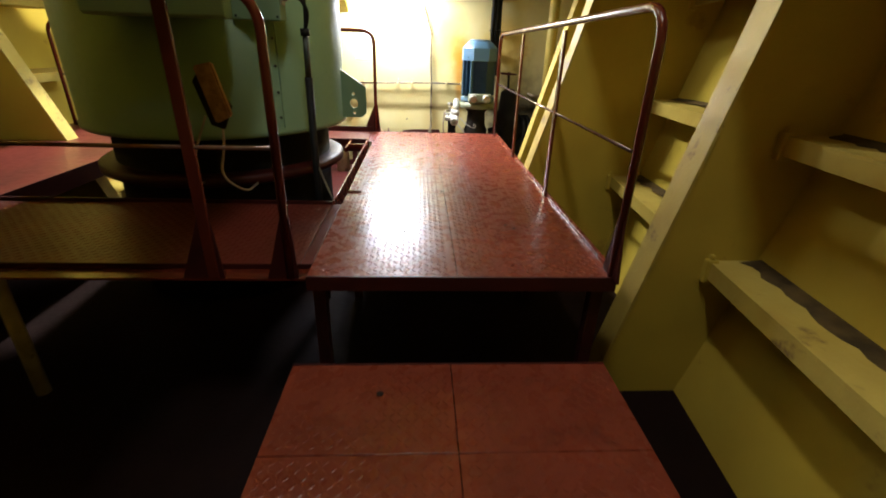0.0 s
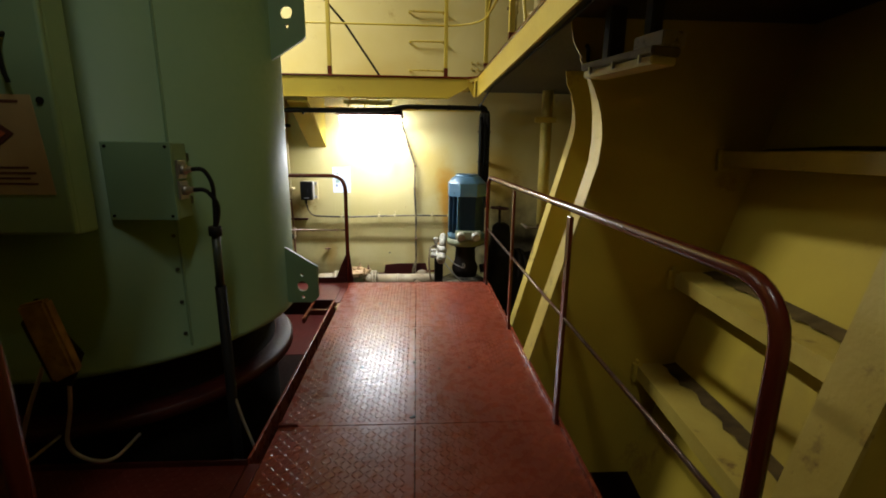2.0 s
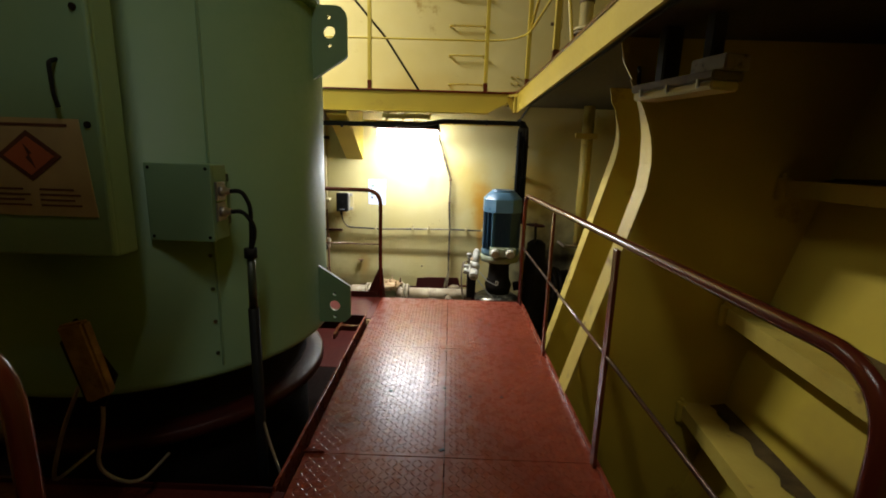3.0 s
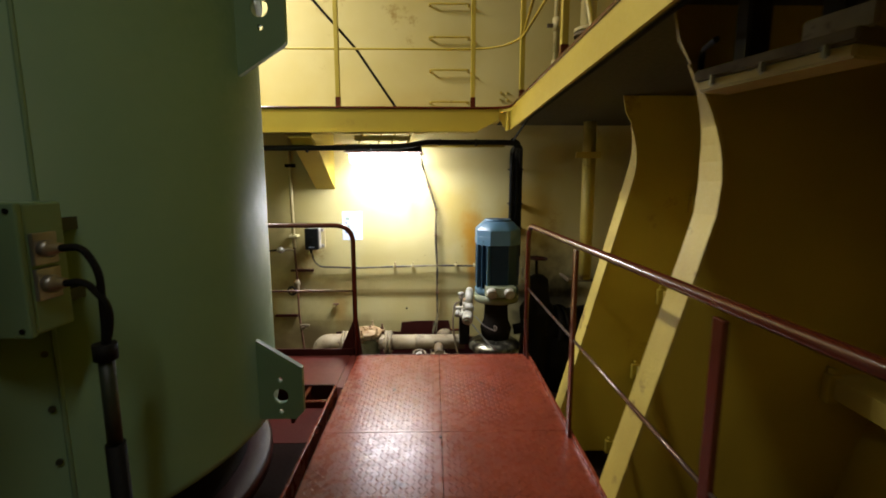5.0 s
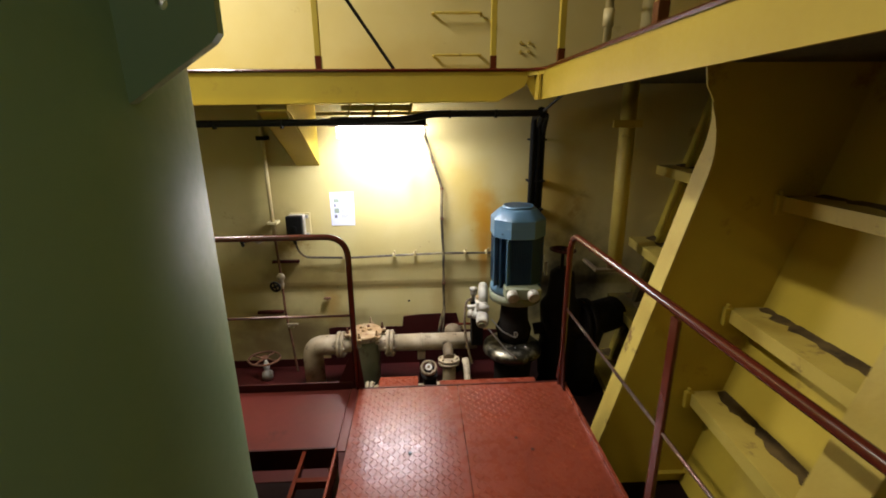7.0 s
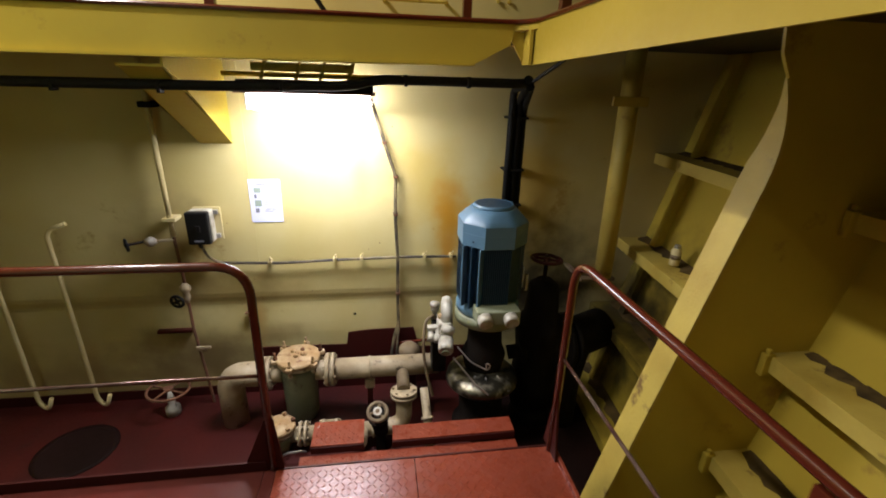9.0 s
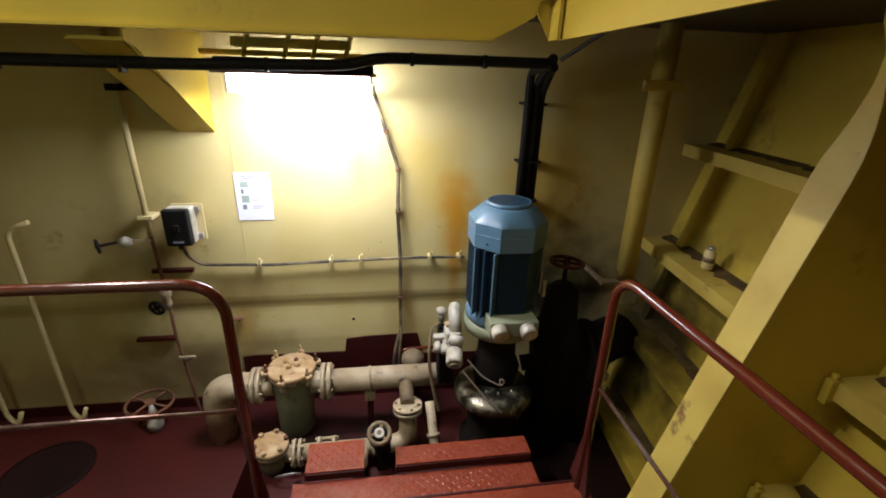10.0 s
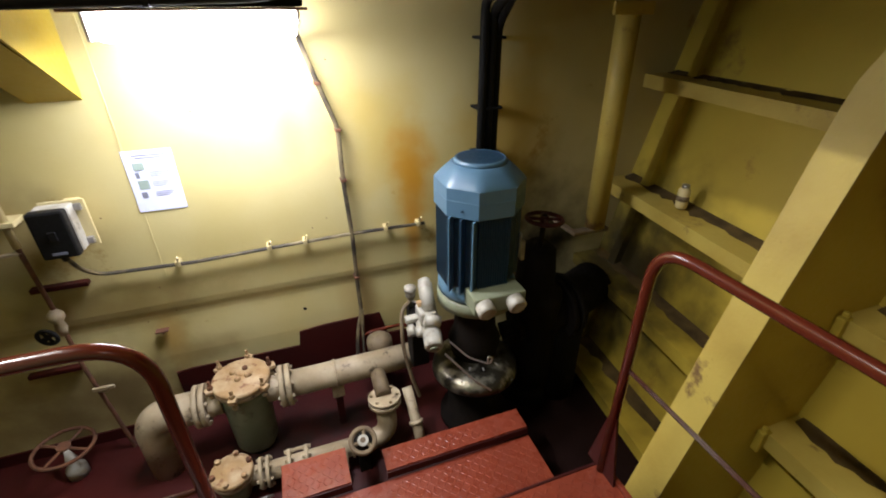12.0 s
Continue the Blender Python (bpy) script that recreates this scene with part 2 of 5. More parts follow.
def mesh_of(name, bm, mat):
    me = bpy.data.meshes.new(name)
    for f in bm.faces:
        if len(f.verts) > 12:
            f.smooth = False
    bm.to_mesh(me)
    bm.free()
    me.materials.append(mat)
    return me


def thing(name, at, label, category, group="", kind=""):
    ob = new(name)
    ob.empty_display_size = 0.1
    ob.matrix_world = Matrix.Translation(at)
    return tagged(ob, label, category, group, kind)


def part(name, bm, mat, parent, label=""):
    """One mesh in world metres, as a part under a thing or a part."""
    ob = new(name, mesh_of(name, bm, mat))
    ob.parent = parent
    base = Matrix.Identity(4)
    o = parent
    while o is not None:
        base = o.matrix_basis @ o.matrix_parent_inverse if o.parent is None else base
        o = o.parent
    ob.matrix_parent_inverse = base.inverted() if parent.parent is None else Matrix.Identity(4)
    return tagged(ob, label)


def solid(name, bm, mat, label, category, group="", kind=""):
    return tagged(new(name, mesh_of(name, bm, mat)), label, category, group, kind)


def B():
    return bmesh.new()


# ---- setting ----
WALL_Y, FLOOR, DECK_LO, DECK_HI, CEIL = 6.53, -0.745, 1.70, 1.885, 4.30
PX0, PX1, PY0, PY1 = -0.32, 0.945, 1.71, 4.99


def hull_in(y, z):
    """The inner edge of the side's stringers."""
    return 1.73 + (y - 4.886) * 0.10 + 0.27 * z


# tank top coloured near black below the plates
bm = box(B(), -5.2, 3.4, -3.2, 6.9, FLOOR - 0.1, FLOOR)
solid("floor", bm, BILGE, "near-black steel tank top under the walkways", "floor", kind="structure")
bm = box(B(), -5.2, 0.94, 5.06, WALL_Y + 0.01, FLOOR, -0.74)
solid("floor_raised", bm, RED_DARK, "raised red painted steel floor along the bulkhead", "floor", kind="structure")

# bulkhead with a shallow swage along it
prof = [(WALL_Y, FLOOR), (WALL_Y, -0.22), (WALL_Y + 0.005, -0.14), (WALL_Y + 0.012, -0.06), (WALL_Y + 0.017, 0.0), (WALL_Y + 0.018, 0.03), (WALL_Y + 0.014, 0.06), (WALL_Y + 0.005, 0.095), (WALL_Y, 0.13), (WALL_Y, CEIL), (WALL_Y + 0.25, CEIL), (WALL_Y + 0.25, FLOOR)]
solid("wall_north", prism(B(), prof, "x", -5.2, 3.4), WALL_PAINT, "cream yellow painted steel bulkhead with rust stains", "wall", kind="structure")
solid("wall_south", box(B(), -5.2, 3.4, -3.2, -3.05, FLOOR, CEIL), YELLOW, "cream yellow painted steel bulkhead", "wall", kind="structure")
solid("ceiling", box(B(), -5.2, 3.4, -3.2, 6.9, CEIL, CEIL + 0.1), YELLOW, "yellow painted steel deckhead of the upper level", "ceiling", kind="structure")

HULL = 0.23
for side in (1, -1):
    bm = B()
    pts = []
    for y in (-3.2, 6.6):
        for z in (FLOOR - 0.05, 1.9, CEIL + 0.05):
            zz = min(z, 1.9)
            x = hull_in(y, zz) + HULL
            x = x if side == 1 else -(x + 1.9)
            pts.append((x, y, z))
    vs = [bm.verts.new(p) for p in pts]
    ws = [bm.verts.new((p[0] + side * 0.03, p[1], p[2])) for p in pts]
    for a, b in ((0, 1), (1, 2)):
        bm.faces.new((vs[a], vs[b], vs[b + 3], vs[a + 3]))
        bm.faces.new((ws[a], ws[b], ws[b + 3], ws[a + 3]))
    for a, b in ((0, 1), (1, 2), (2, 5), (5, 4), (4, 3), (3, 0)):
        bm.faces.new((vs[a], vs[b], ws[b], ws[a]))
    bmesh.ops.recalc_face_normals(bm, faces=bm.faces)
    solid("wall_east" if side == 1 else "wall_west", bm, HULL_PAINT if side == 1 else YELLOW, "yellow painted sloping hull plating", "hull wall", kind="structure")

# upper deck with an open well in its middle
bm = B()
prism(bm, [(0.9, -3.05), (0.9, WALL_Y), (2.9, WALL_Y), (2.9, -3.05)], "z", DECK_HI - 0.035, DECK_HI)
solid("ceiling_side_deck", bm, UNDERSIDE, "underside of the upper side deck with its shade in the colour", "deck", kind="structure")
bm = B()
prism(bm, [(0.888, 5.55), (0.86, 5.63), (0.80, 5.69), (-3.55, 5.69), (-3.55, WALL_Y), (0.888, WALL_Y)], "z", DECK_HI - 0.035, DECK_HI)
solid("ceiling_deck", bm, YELLOW, "yellow painted underside of the upper deck", "deck", kind="structure")
bm = B()
tube(bm, rounded([(0.885, -3.0, DECK_HI), (0.885, 5.685, DECK_HI), (-3.5, 5.685, DECK_HI)], 0.16), 0.011, 6)
solid("trim_deck_edge", bm, RAIL, "brown painted rim of the upper deck", "deck trim", kind="structure")
# added slab, out of view: blocks lamp light from tank front and side platform
bm = B()
prism(bm, [(-3.55, -3.05), (-0.38, -3.05), (-0.38, 2.05), (-3.55, 2.05)], "z", DECK_HI - 0.035, DECK_HI)
solid("ceiling_shade_deck", bm, YELLOW, "unseen yellow deck added to keep lamp light off the tank front", "deck", kind="structure")
# unseen deck added so the far hull frames fall into shade
bm = B()
prism(bm, [(-3.9, 2.055), (-2.7, 2.055), (-2.7, 5.68), (-3.9, 5.68)], "z", DECK_HI - 0.035, DECK_HI)
solid("ceiling_far_shade_deck", bm, YELLOW, "unseen yellow deck added to shade the far side frames", "deck", kind="structure")
girder = thing("deck_girder", (0.89, 2, DECK_LO), "pale yellow painted steel girders round the deck opening", "girder", kind="structure")
bm = B()
prism(bm, [(-3.5, DECK_LO - 0.02), (0.63, DECK_LO), (0.79, DECK_LO + 0.085), (0.81, DECK_HI - 0.036), (-3.5, DECK_HI - 0.036)], "y", 5.682, 5.697)
part("front_girder", bm, YELLOW, girder)
part("front_flange", prism(B(), [(-3.5, DECK_LO - 0.03), (0.62, DECK_LO - 0.012), (0.62, DECK_LO), (-3.5, DECK_LO - 0.02)], "y", 5.66, 5.76), YELLOW, girder)
bm = B()
prism(bm, [(-3.05, DECK_LO + 0.144), (-3.05, DECK_HI), (5.545, DECK_HI), (5.66, DECK_HI - 0.036), (5.66, DECK_LO)], "x", 0.884, 0.898)
part("side_girder", bm, YELLOW, girder)
bm = B()
box(bm, 0.86, 0.875, 5.60, 5.70, DECK_LO + 0.0, DECK_HI - 0.036)
prism(bm, [(0.80, DECK_HI - 0.04), (0.80, DECK_LO + 0.10), (0.858, DECK_LO + 0.01), (0.858, DECK_HI - 0.04)], "y", 5.69, 5.70)
part("corner_bracket", bm, YELLOW, girder)

# knee bracket between bulkhead and girder
knee = thing("knee_bracket", (-0.75, WALL_Y, 1.5), "yellow painted triangular steel bracket on the bulkhead under the deck", "bracket")
part("web", prism(B(), [(WALL_Y, 1.20), (WALL_Y, 1.85), (5.70, 1.85), (5.70, 1.64), (5.78, 1.62)], "x", -0.787, -0.777), YELLOW, knee)
part("flange", prism(B(), [(WALL_Y, 1.20), (5.78, 1.62), (5.70, 1.64), (5.70, 1.652), (WALL_Y, 1.212)], "x", -0.975, -0.788), YELLOW, knee)


def web_frame(y0, edge, side=1, wide=0.14):
    """A transverse hull frame: a web plate with a face bar along its sloping inner edge, tapering to a point under the deck."""
    f = thing("hull_frame", (side * edge(0.0), y0, FLOOR), "yellow painted sloping hull frame with a broad face bar", "hull frame", "hull frames", "structure")
    levels = (FLOOR, -0.5, 0.0, 0.5, 0.9, 1.15, 1.27, 1.34, 1.40, 1.46, 1.52, 1.58, 1.66)
    line = [(edge(z), z) for z in levels]
    top = [(line[-1][0] - 0.05, 1.74), (line[-1][0] - 0.07, DECK_HI - 0.037)]
    far = HULL + (1.9 if side == -1 else 0.0)
    back = [(hull_in(y0, 1.85) + far, 1.848), (hull_in(y0, FLOOR) + far, FLOOR)]
    part("web", prism(B(), [(side * x, z) for x, z in line + top + back], "y", y0, y0 + 0.012), YELLOW, f)
    bm = B()
    rows = []
    for x, z in line:
        ww = wide * min(1.0, max(0.03, (1.64 - z) / 0.32)) ** 0.85
        rows.append([bm.verts.new(p) for p in ((side * (x - 0.014), y0 - 0.004, z), (side * (x - 0.014), y0 - 0.004 + ww, z), (side * (x + 0.001), y0 - 0.004 + ww, z), (side * (x + 0.001), y0 - 0.004, z))])
    for a, b in zip(rows, rows[1:]):
        for k in range(4):
            bm.faces.new((a[k], a[(k + 1) % 4], b[(k + 1) % 4], b[k]))
    bm.faces.new(rows[0])
    bm.faces.new(rows[-1])
    bmesh.ops.recalc_face_normals(bm, faces=bm.faces)
    part("face_bar", bm, YELLOW_WORN, f)
    return f


def frame_edge(x0, slope, bend):
    """The inner edge of a frame: straight, then bending back towards the well above the height bend."""
    def at(z):
        over = max(0.0, z - bend + 0.35)
        return x0 + slope * z - 0.9 * over ** 2
    return at


FRAMES = [(-1.10, 1.02, 0.24, 1.45), (0.37, 1.10, 0.24, 1.45), (1.87, 1.185, 0.23, 1.45), (3.38, 0.948, 0.274, 1.45), (4.92, 1.308, 0.26, 1.62)]
for y0, x0, s, zt in FRAMES:
    web_frame(y0, frame_edge(x0, s, zt))
for y0, x0 in ((1.2, 2.95), (2.7, 2.95), (4.2, 2.95)):
    web_frame(y0, frame_edge(x0, 0.40, 1.45), -1)

LEVELS = (1.163, 0.50, -0.06, -0.66)


def rise(y):
    """The stringers climb towards the near end."""
    return 0.052 * min(1.3, max(0.0, (4.89 - y) / 1.54))



bays = [a[0] for a in FRAMES] + [WALL_Y]
for a, b in zip(bays, bays[1:]):
    for level in LEVELS if b == WALL_Y else LEVELS[:3]:
        z = level + rise(a)
        s = thing("hull_stringer", (hull_in(a, z), (a + b) / 2, z), "yellow painted hull stringer with dirt lying on its ledge", "stringer", "hull stringers", "structure")
        bm = B()
        ya, yb = a - 0.03, b - 0.001
        for lo, hi, d0, d1 in ((z - 0.012, z, 0.0, HULL + 0.02), (z - 0.078, z - 0.0125, 0.0, 0.014)):
            vs = [bm.verts.new((hull_in(y, z) + d, y, zz + rise(y) - rise(a))) for y in (ya, yb) for d, zz in ((d0, lo), (d1, lo), (d1, hi), (d0, hi))]
            for q in ((0, 1, 2, 3), (7, 6, 5, 4), (0, 4, 5, 1), (1, 5, 6, 2), (2, 6, 7, 3), (3, 7, 4, 0)):
                bm.faces.new([vs[i] for i in q])
        bmesh.ops.recalc_face_normals(bm, faces=bm.faces)
        # lower bars of the last bay take the hull's near-black spot too
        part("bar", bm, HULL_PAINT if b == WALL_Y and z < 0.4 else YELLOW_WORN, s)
        h = hull_in(a, z)
        part("end_clip", box(B(), h - 0.022, h + 0.03, a - 0.034, a - 0.001, z - 0.10, z + 0.012, 0.006), YELLOW, s)
        part("clip_knob", box(B(), h - 0.008, h + 0.012, a - 0.03, a - 0.006, z + 0.0125, z + 0.035, 0.005), YELLOW, s)
        bm = B()
        n = 30
        inner = [0.155 + 0.045 * noise.noise((3.1 * k, 7 * z, a)) + 0.02 * noise.noise((9.7 * k, 3 * z, a)) for k in range(n + 1)]
        rows = []
        for k in range(n + 1):
            y = ya + 0.06 + (yb - ya - 0.08) * k / n
            h, up = hull_in(y, z), rise(y) - rise(a)
            rows.append([bm.verts.new((h + inner[k], y, z + up + 0.0005)), bm.verts.new((h + inner[k] + 0.05, y, z + up + 0.008)), bm.verts.new((h + HULL + 0.002, y, z + up + 0.014))])
        for p, q in zip(rows, rows[1:]):
            for k in range(2):
                bm.faces.new((p[k], q[k], q[k + 1], p[k + 1]))
        bmesh.ops.recalc_face_normals(bm, faces=bm.faces)
        part("dirt_layer", bm, DIRT, s, "dark oily dirt")
for b in (-1.5, 0.0, 1.5, 3.0, 4.5):
    for z in LEVELS:
        x = -(3.28 + 0.36 * z)
        s = thing("hull_stringer", (x, b + 0.7, z), "yellow painted hull stringer on the far side", "stringer", "hull stringers", "structure")
        part("bar", box(B(), x - 0.5, x, b - 0.2, b + 1.3, z - 0.08, z), YELLOW_WORN, s)
for y in (6.31,):
    bm = B()
    vs = []
    for z in (-0.7, 1.84):
        x = hull_in(y, z) + HULL
        vs += [bm.verts.new((x - 0.06, y - 0.032, z)), bm.verts.new((x - 0.06, y + 0.032, z)), bm.verts.new((x + 0.01, y + 0.032, z)), bm.verts.new((x + 0.01, y - 0.032, z))]
    for q in ((0, 1, 2, 3), (4, 5, 6, 7), (0, 4, 5, 1), (1, 5, 6, 2), (2, 6, 7, 3), (3, 7, 4, 0)):
        bm.faces.new([vs[i] for i in q])
    bmesh.ops.recalc_face_normals(bm, faces=bm.faces)
    # rib lies within the hull paint's near-black spot
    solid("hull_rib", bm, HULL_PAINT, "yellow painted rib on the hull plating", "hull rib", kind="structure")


# ---- walkway ----
def treads(x0, x1, y0, y1, z, paint_of, pitch=0.0265):
    """Raised lozenges of checker plate, alternately turned."""
    vs, fs = [], []
    ny, nx = int((y1 - y0 - 0.03) / pitch), int((x1 - x0 - 0.03) / pitch)
    for j in range(ny):
        for i in range(nx):
            cx, cy = x0 + 0.03 + i * pitch, y0 + 0.03 + j * pitch
            a = 0.785 if (i + j) % 2 else -0.785
            u, w = (math.cos(a) * 0.0145, math.sin(a) * 0.0145), (-math.sin(a) * 0.0042, math.cos(a) * 0.0042)
            k = len(vs)
            vs += [(cx - u[0], cy - u[1], z), (cx + w[0], cy + w[1], z), (cx + u[0], cy + u[1], z), (cx - w[0], cy - w[1], z),
                   (cx - u[0] * 0.5, cy - u[1] * 0.5, z + 0.0019), (cx + u[0] * 0.5, cy + u[1] * 0.5, z + 0.0019)]
            fs += [(k, k + 4, k + 1), (k + 1, k + 4, k + 5, k + 2), (k + 2, k + 5, k + 3), (k + 3, k + 5, k + 4, k)]
            fs[-4:] = [tuple(reversed(f)) for f in fs[-4:]]
    me = bpy.data.meshes.new("tread_pattern")
    me.from_pydata(vs, [], fs)
    me.validate()
    me.materials.append(paint_of)
    return me


def plate(parent, x0, x1, y0, y1, z, tread=True, thick=0.008, paint_of=RED):
    p = part("plate", box(B(), x0 + 0.0015, x1 - 0.0015, y0 + 0.0015, y1 - 0.0015, z - thick, z, 0.0015), paint_of, parent)
    if tread:
        o = new("tread_pattern", treads(x0, x1, y0, y1, z, paint_of))
        o.parent = p
        o.matrix_parent_inverse = Matrix.Identity(4)
        o.matrix_basis = Matrix.Identity(4)
        tagged(o, kind="stuff")
    return p


walkway = thing("walkway_platform", (0.3, 3.3, FLOOR), "red painted checker plate walkway on a steel frame", "platform", kind="structure")
SEAM = 0.286
for ya, yb in ((PY0, 2.832), (2.832, 3.95), (3.95, PY1)):
    plate(walkway, PX0, SEAM, ya, yb, 0.0)
    plate(walkway, SEAM, PX1, ya, yb, 0.0)
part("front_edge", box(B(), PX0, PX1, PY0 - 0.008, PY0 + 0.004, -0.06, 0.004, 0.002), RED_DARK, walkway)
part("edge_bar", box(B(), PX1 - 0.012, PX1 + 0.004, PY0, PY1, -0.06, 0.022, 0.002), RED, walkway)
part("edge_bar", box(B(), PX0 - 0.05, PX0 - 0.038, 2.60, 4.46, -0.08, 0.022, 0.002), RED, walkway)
# plate added to stop lamp light from reaching under the walkway
part("end_light_block", box(B(), PX0, PX1, PY1 - 0.02, PY1 - 0.012, -0.42, -0.011), RED_DARK, walkway)
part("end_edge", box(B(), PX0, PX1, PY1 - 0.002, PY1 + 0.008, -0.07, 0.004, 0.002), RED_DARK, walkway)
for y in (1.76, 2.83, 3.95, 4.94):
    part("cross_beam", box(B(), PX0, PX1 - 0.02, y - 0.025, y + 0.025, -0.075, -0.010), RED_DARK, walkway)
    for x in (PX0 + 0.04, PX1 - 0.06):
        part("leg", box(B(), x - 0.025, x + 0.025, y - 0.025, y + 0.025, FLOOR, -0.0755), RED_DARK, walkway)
# bolt holes and curled seam corner
for x, y in ((-0.015, 3.367), (0.002, 4.42), (0.42, 3.34), (0.27, 2.88), (0.28, 3.9), (0.06, 2.2), (0.62, 2.25), (0.55, 4.5)):
    part("bolt_head", lathe(B(), x, y, [(0.009, 0.0005), (0.008, 0.0024)], 10), BLACK, walkway, "dark countersunk bolt")

bm = prism(B(), [(-0.318, 2.826), (-0.235, 2.829), (-0.318, 2.852)], "z", 0.001, 0.012)
part("lifted_corner", bm, RAIL, walkway, "bent up plate corner")

side_deck = thing("side_platform", (-2.0, 3.5, FLOOR), "red painted plate floor with a square opening round the tank", "platform", kind="structure")
OX0, OX1, OY0, OY1 = -2.2, -0.37, 2.60, 4.46
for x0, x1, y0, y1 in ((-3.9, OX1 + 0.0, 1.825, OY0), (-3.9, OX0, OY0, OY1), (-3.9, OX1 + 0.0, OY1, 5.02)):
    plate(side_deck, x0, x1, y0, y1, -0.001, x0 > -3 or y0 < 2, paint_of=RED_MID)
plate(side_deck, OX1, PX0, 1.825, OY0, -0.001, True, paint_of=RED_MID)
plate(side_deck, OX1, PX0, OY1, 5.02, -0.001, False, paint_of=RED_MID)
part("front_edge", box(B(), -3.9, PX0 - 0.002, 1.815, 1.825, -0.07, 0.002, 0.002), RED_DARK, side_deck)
bm = B()
box(bm, OX0, OX1, OY0 - 0.010, OY0, -0.10, 0.020)
box(bm, OX0, OX1, OY1, OY1 + 0.010, -0.10, 0.020)
box(bm, OX0 - 0.010, OX0, OY0, OY1, -0.10, 0.020)
part("coaming", bm, RED_DARK, side_deck)
for x, y in ((-1.69, 1.9), (-3.0, 1.9), (-0.5, 4.9), (-1.7, 4.9), (-3.0, 4.9)):
    part("leg", tube(B(), [(x, y, FLOOR), (x, y, -0.0095)], 0.03), BEIGE, side_deck)
# frame in the corner of the opening
bm = B()
box(bm, -0.515, -0.372, 4.26, 4.285, -0.03, 0.01)
box(bm, -0.53, -0.512, 4.10, 4.458, -0.03, 0.01)
part("corner_frame", bm, RAIL, side_deck)

for x, y in ((-0.016, 3.372), (0.592, 3.345), (0.28, 3.422), (0.281, 2.886), (0.003, 4.427), (0.615, 4.414), (0.582, 2.297)):
    part("screw", lathe(B(), x, y, [(0.009, -0.0005), (0.0085, 0.0018), (0.006, 0.0022)], 10), BLACK, walkway)

low = thing("lower_walkway", (0.3, 0.5, FLOOR), "worn red checker plate step below the walkway", "platform", kind="structure")
for ya, yb in ((-2.6, -1.0), (-1.0, 0.05), (0.05, 1.115), (1.115, 1.54)):
    plate(low, -0.36, 0.257, ya, yb, -0.30)
    plate(low, 0.257, 0.88, ya, yb, -0.30)
part("edge", box(B(), -0.36, 0.88, 1.54, 1.55, -0.36, -0.298, 0.002), RED_DARK, low)
for y in (-2.4, -0.6, 1.4):
    part("cross_beam", box(B(), -0.34, 0.86, y - 0.02, y + 0.02, -0.37, -0.31), RED_DARK, low)
    for x in (-0.30, 0.80):
        part("leg", box(B(), x - 0.02, x + 0.02, y - 0.02, y + 0.02, FLOOR, -0.371), RED_DARK, low)
bm = lathe(B(), -0.008, 1.378, [(0.013, -0.2995), (0.011, -0.296)], 12)
part("bolt_head", bm, BLACK, low)

step = thing("end_step", (0.3, 5.3, FLOOR), "red painted checker plate step below the walkway's end", "platform", kind="structure")
plate(step, -0.33, 0.95, 5.0, 5.49, -0.43)
plate(step, 0.20, 0.945, 5.50, 5.625, -0.375)
plate(step, -0.27, 0.035, 5.50, 5.70, -0.375)
part("riser", box(B(), 0.20, 0.945, 5.495, 5.503, -0.425, -0.384), RED_DARK, step)
part("riser", box(B(), -0.27, 0.035, 5.495, 5.503, -0.425, -0.384), RED_DARK, step)
for x in (-0.30, 0.90):
    part("leg", box(B(), x - 0.02, x + 0.02, 5.1, 5.14, FLOOR, -0.4385), RED_DARK, step)
    part("leg", box(B(), x - 0.02, x + 0.02, 5.44, 5.48, FLOOR, -0.4385), RED_DARK, step)


# ---- railings ----
def gusset(rail, p, along, size=0.13, high=0.27):
    bm = B()
    x, y, z = p
    if along == "x":
        prism(bm, [(x - size, z), (x + size * 0.35, z), (x + 0.02, z + high), (x - 0.015, z + high)], "y", y - 0.005, y + 0.005)
    else:
        prism(bm, [(y - size * 0.5, z), (y + size * 0.5, z), (y + 0.015, z + high), (y - 0.015, z + high)], "x", x - 0.005, x + 0.005)
    part("gusset", bm, RED_DARK, rail)


rail = thing("handrail", (0.925, 3.3, 0), "brown red painted tubular handrail along the walkway", "railing", "handrails")
bm = B()
tube(bm, rounded([(0.925, 1.722, 0.0), (0.925, 1.722, 0.995), (0.925, 4.965, 0.968), (0.925, 4.965, 0.0)], 0.13, 8), 0.0172, 14)
part("top_rail", bm, RAIL, rail)
part("mid_rail", tube(B(), [(0.925, 1.77, 0.51), (0.925, 4.95, 0.51)], 0.0075, 10), RAIL_WORN, rail)
for y in (2.82, 3.90):
    part("post", box(B(), 0.917, 0.933, y - 0.022, y + 0.022, 0.0, 0.95, 0.003), RAIL, rail)
for y in (1.73, 4.965):
    gusset(rail, (0.925, y, 0.0), "y", 0.15, 0.30)

rail = thing("handrail", (-0.9, 5.0, 0), "brown red painted tubular handrail at the platform's end", "railing", "handrails")
tube_path = rounded([(-0.33, 5.0, 0.0), (-0.33, 5.0, 0.965), (-3.4, 5.0, 0.965), (-3.4, 5.0, 0.0)], 0.13, 8)
part("top_rail", tube(B(), tube_path, 0.0172, 14), RAIL, rail)
part("mid_rail", tube(B(), [(-0.33, 5.0, 0.487), (-3.4, 5.0, 0.487)], 0.0075, 10), RAIL_WORN, rail)
part("toe_bar", box(B(), -3.4, -0.36, 4.99, 5.0, 0.0, 0.05), RED_DARK, rail)
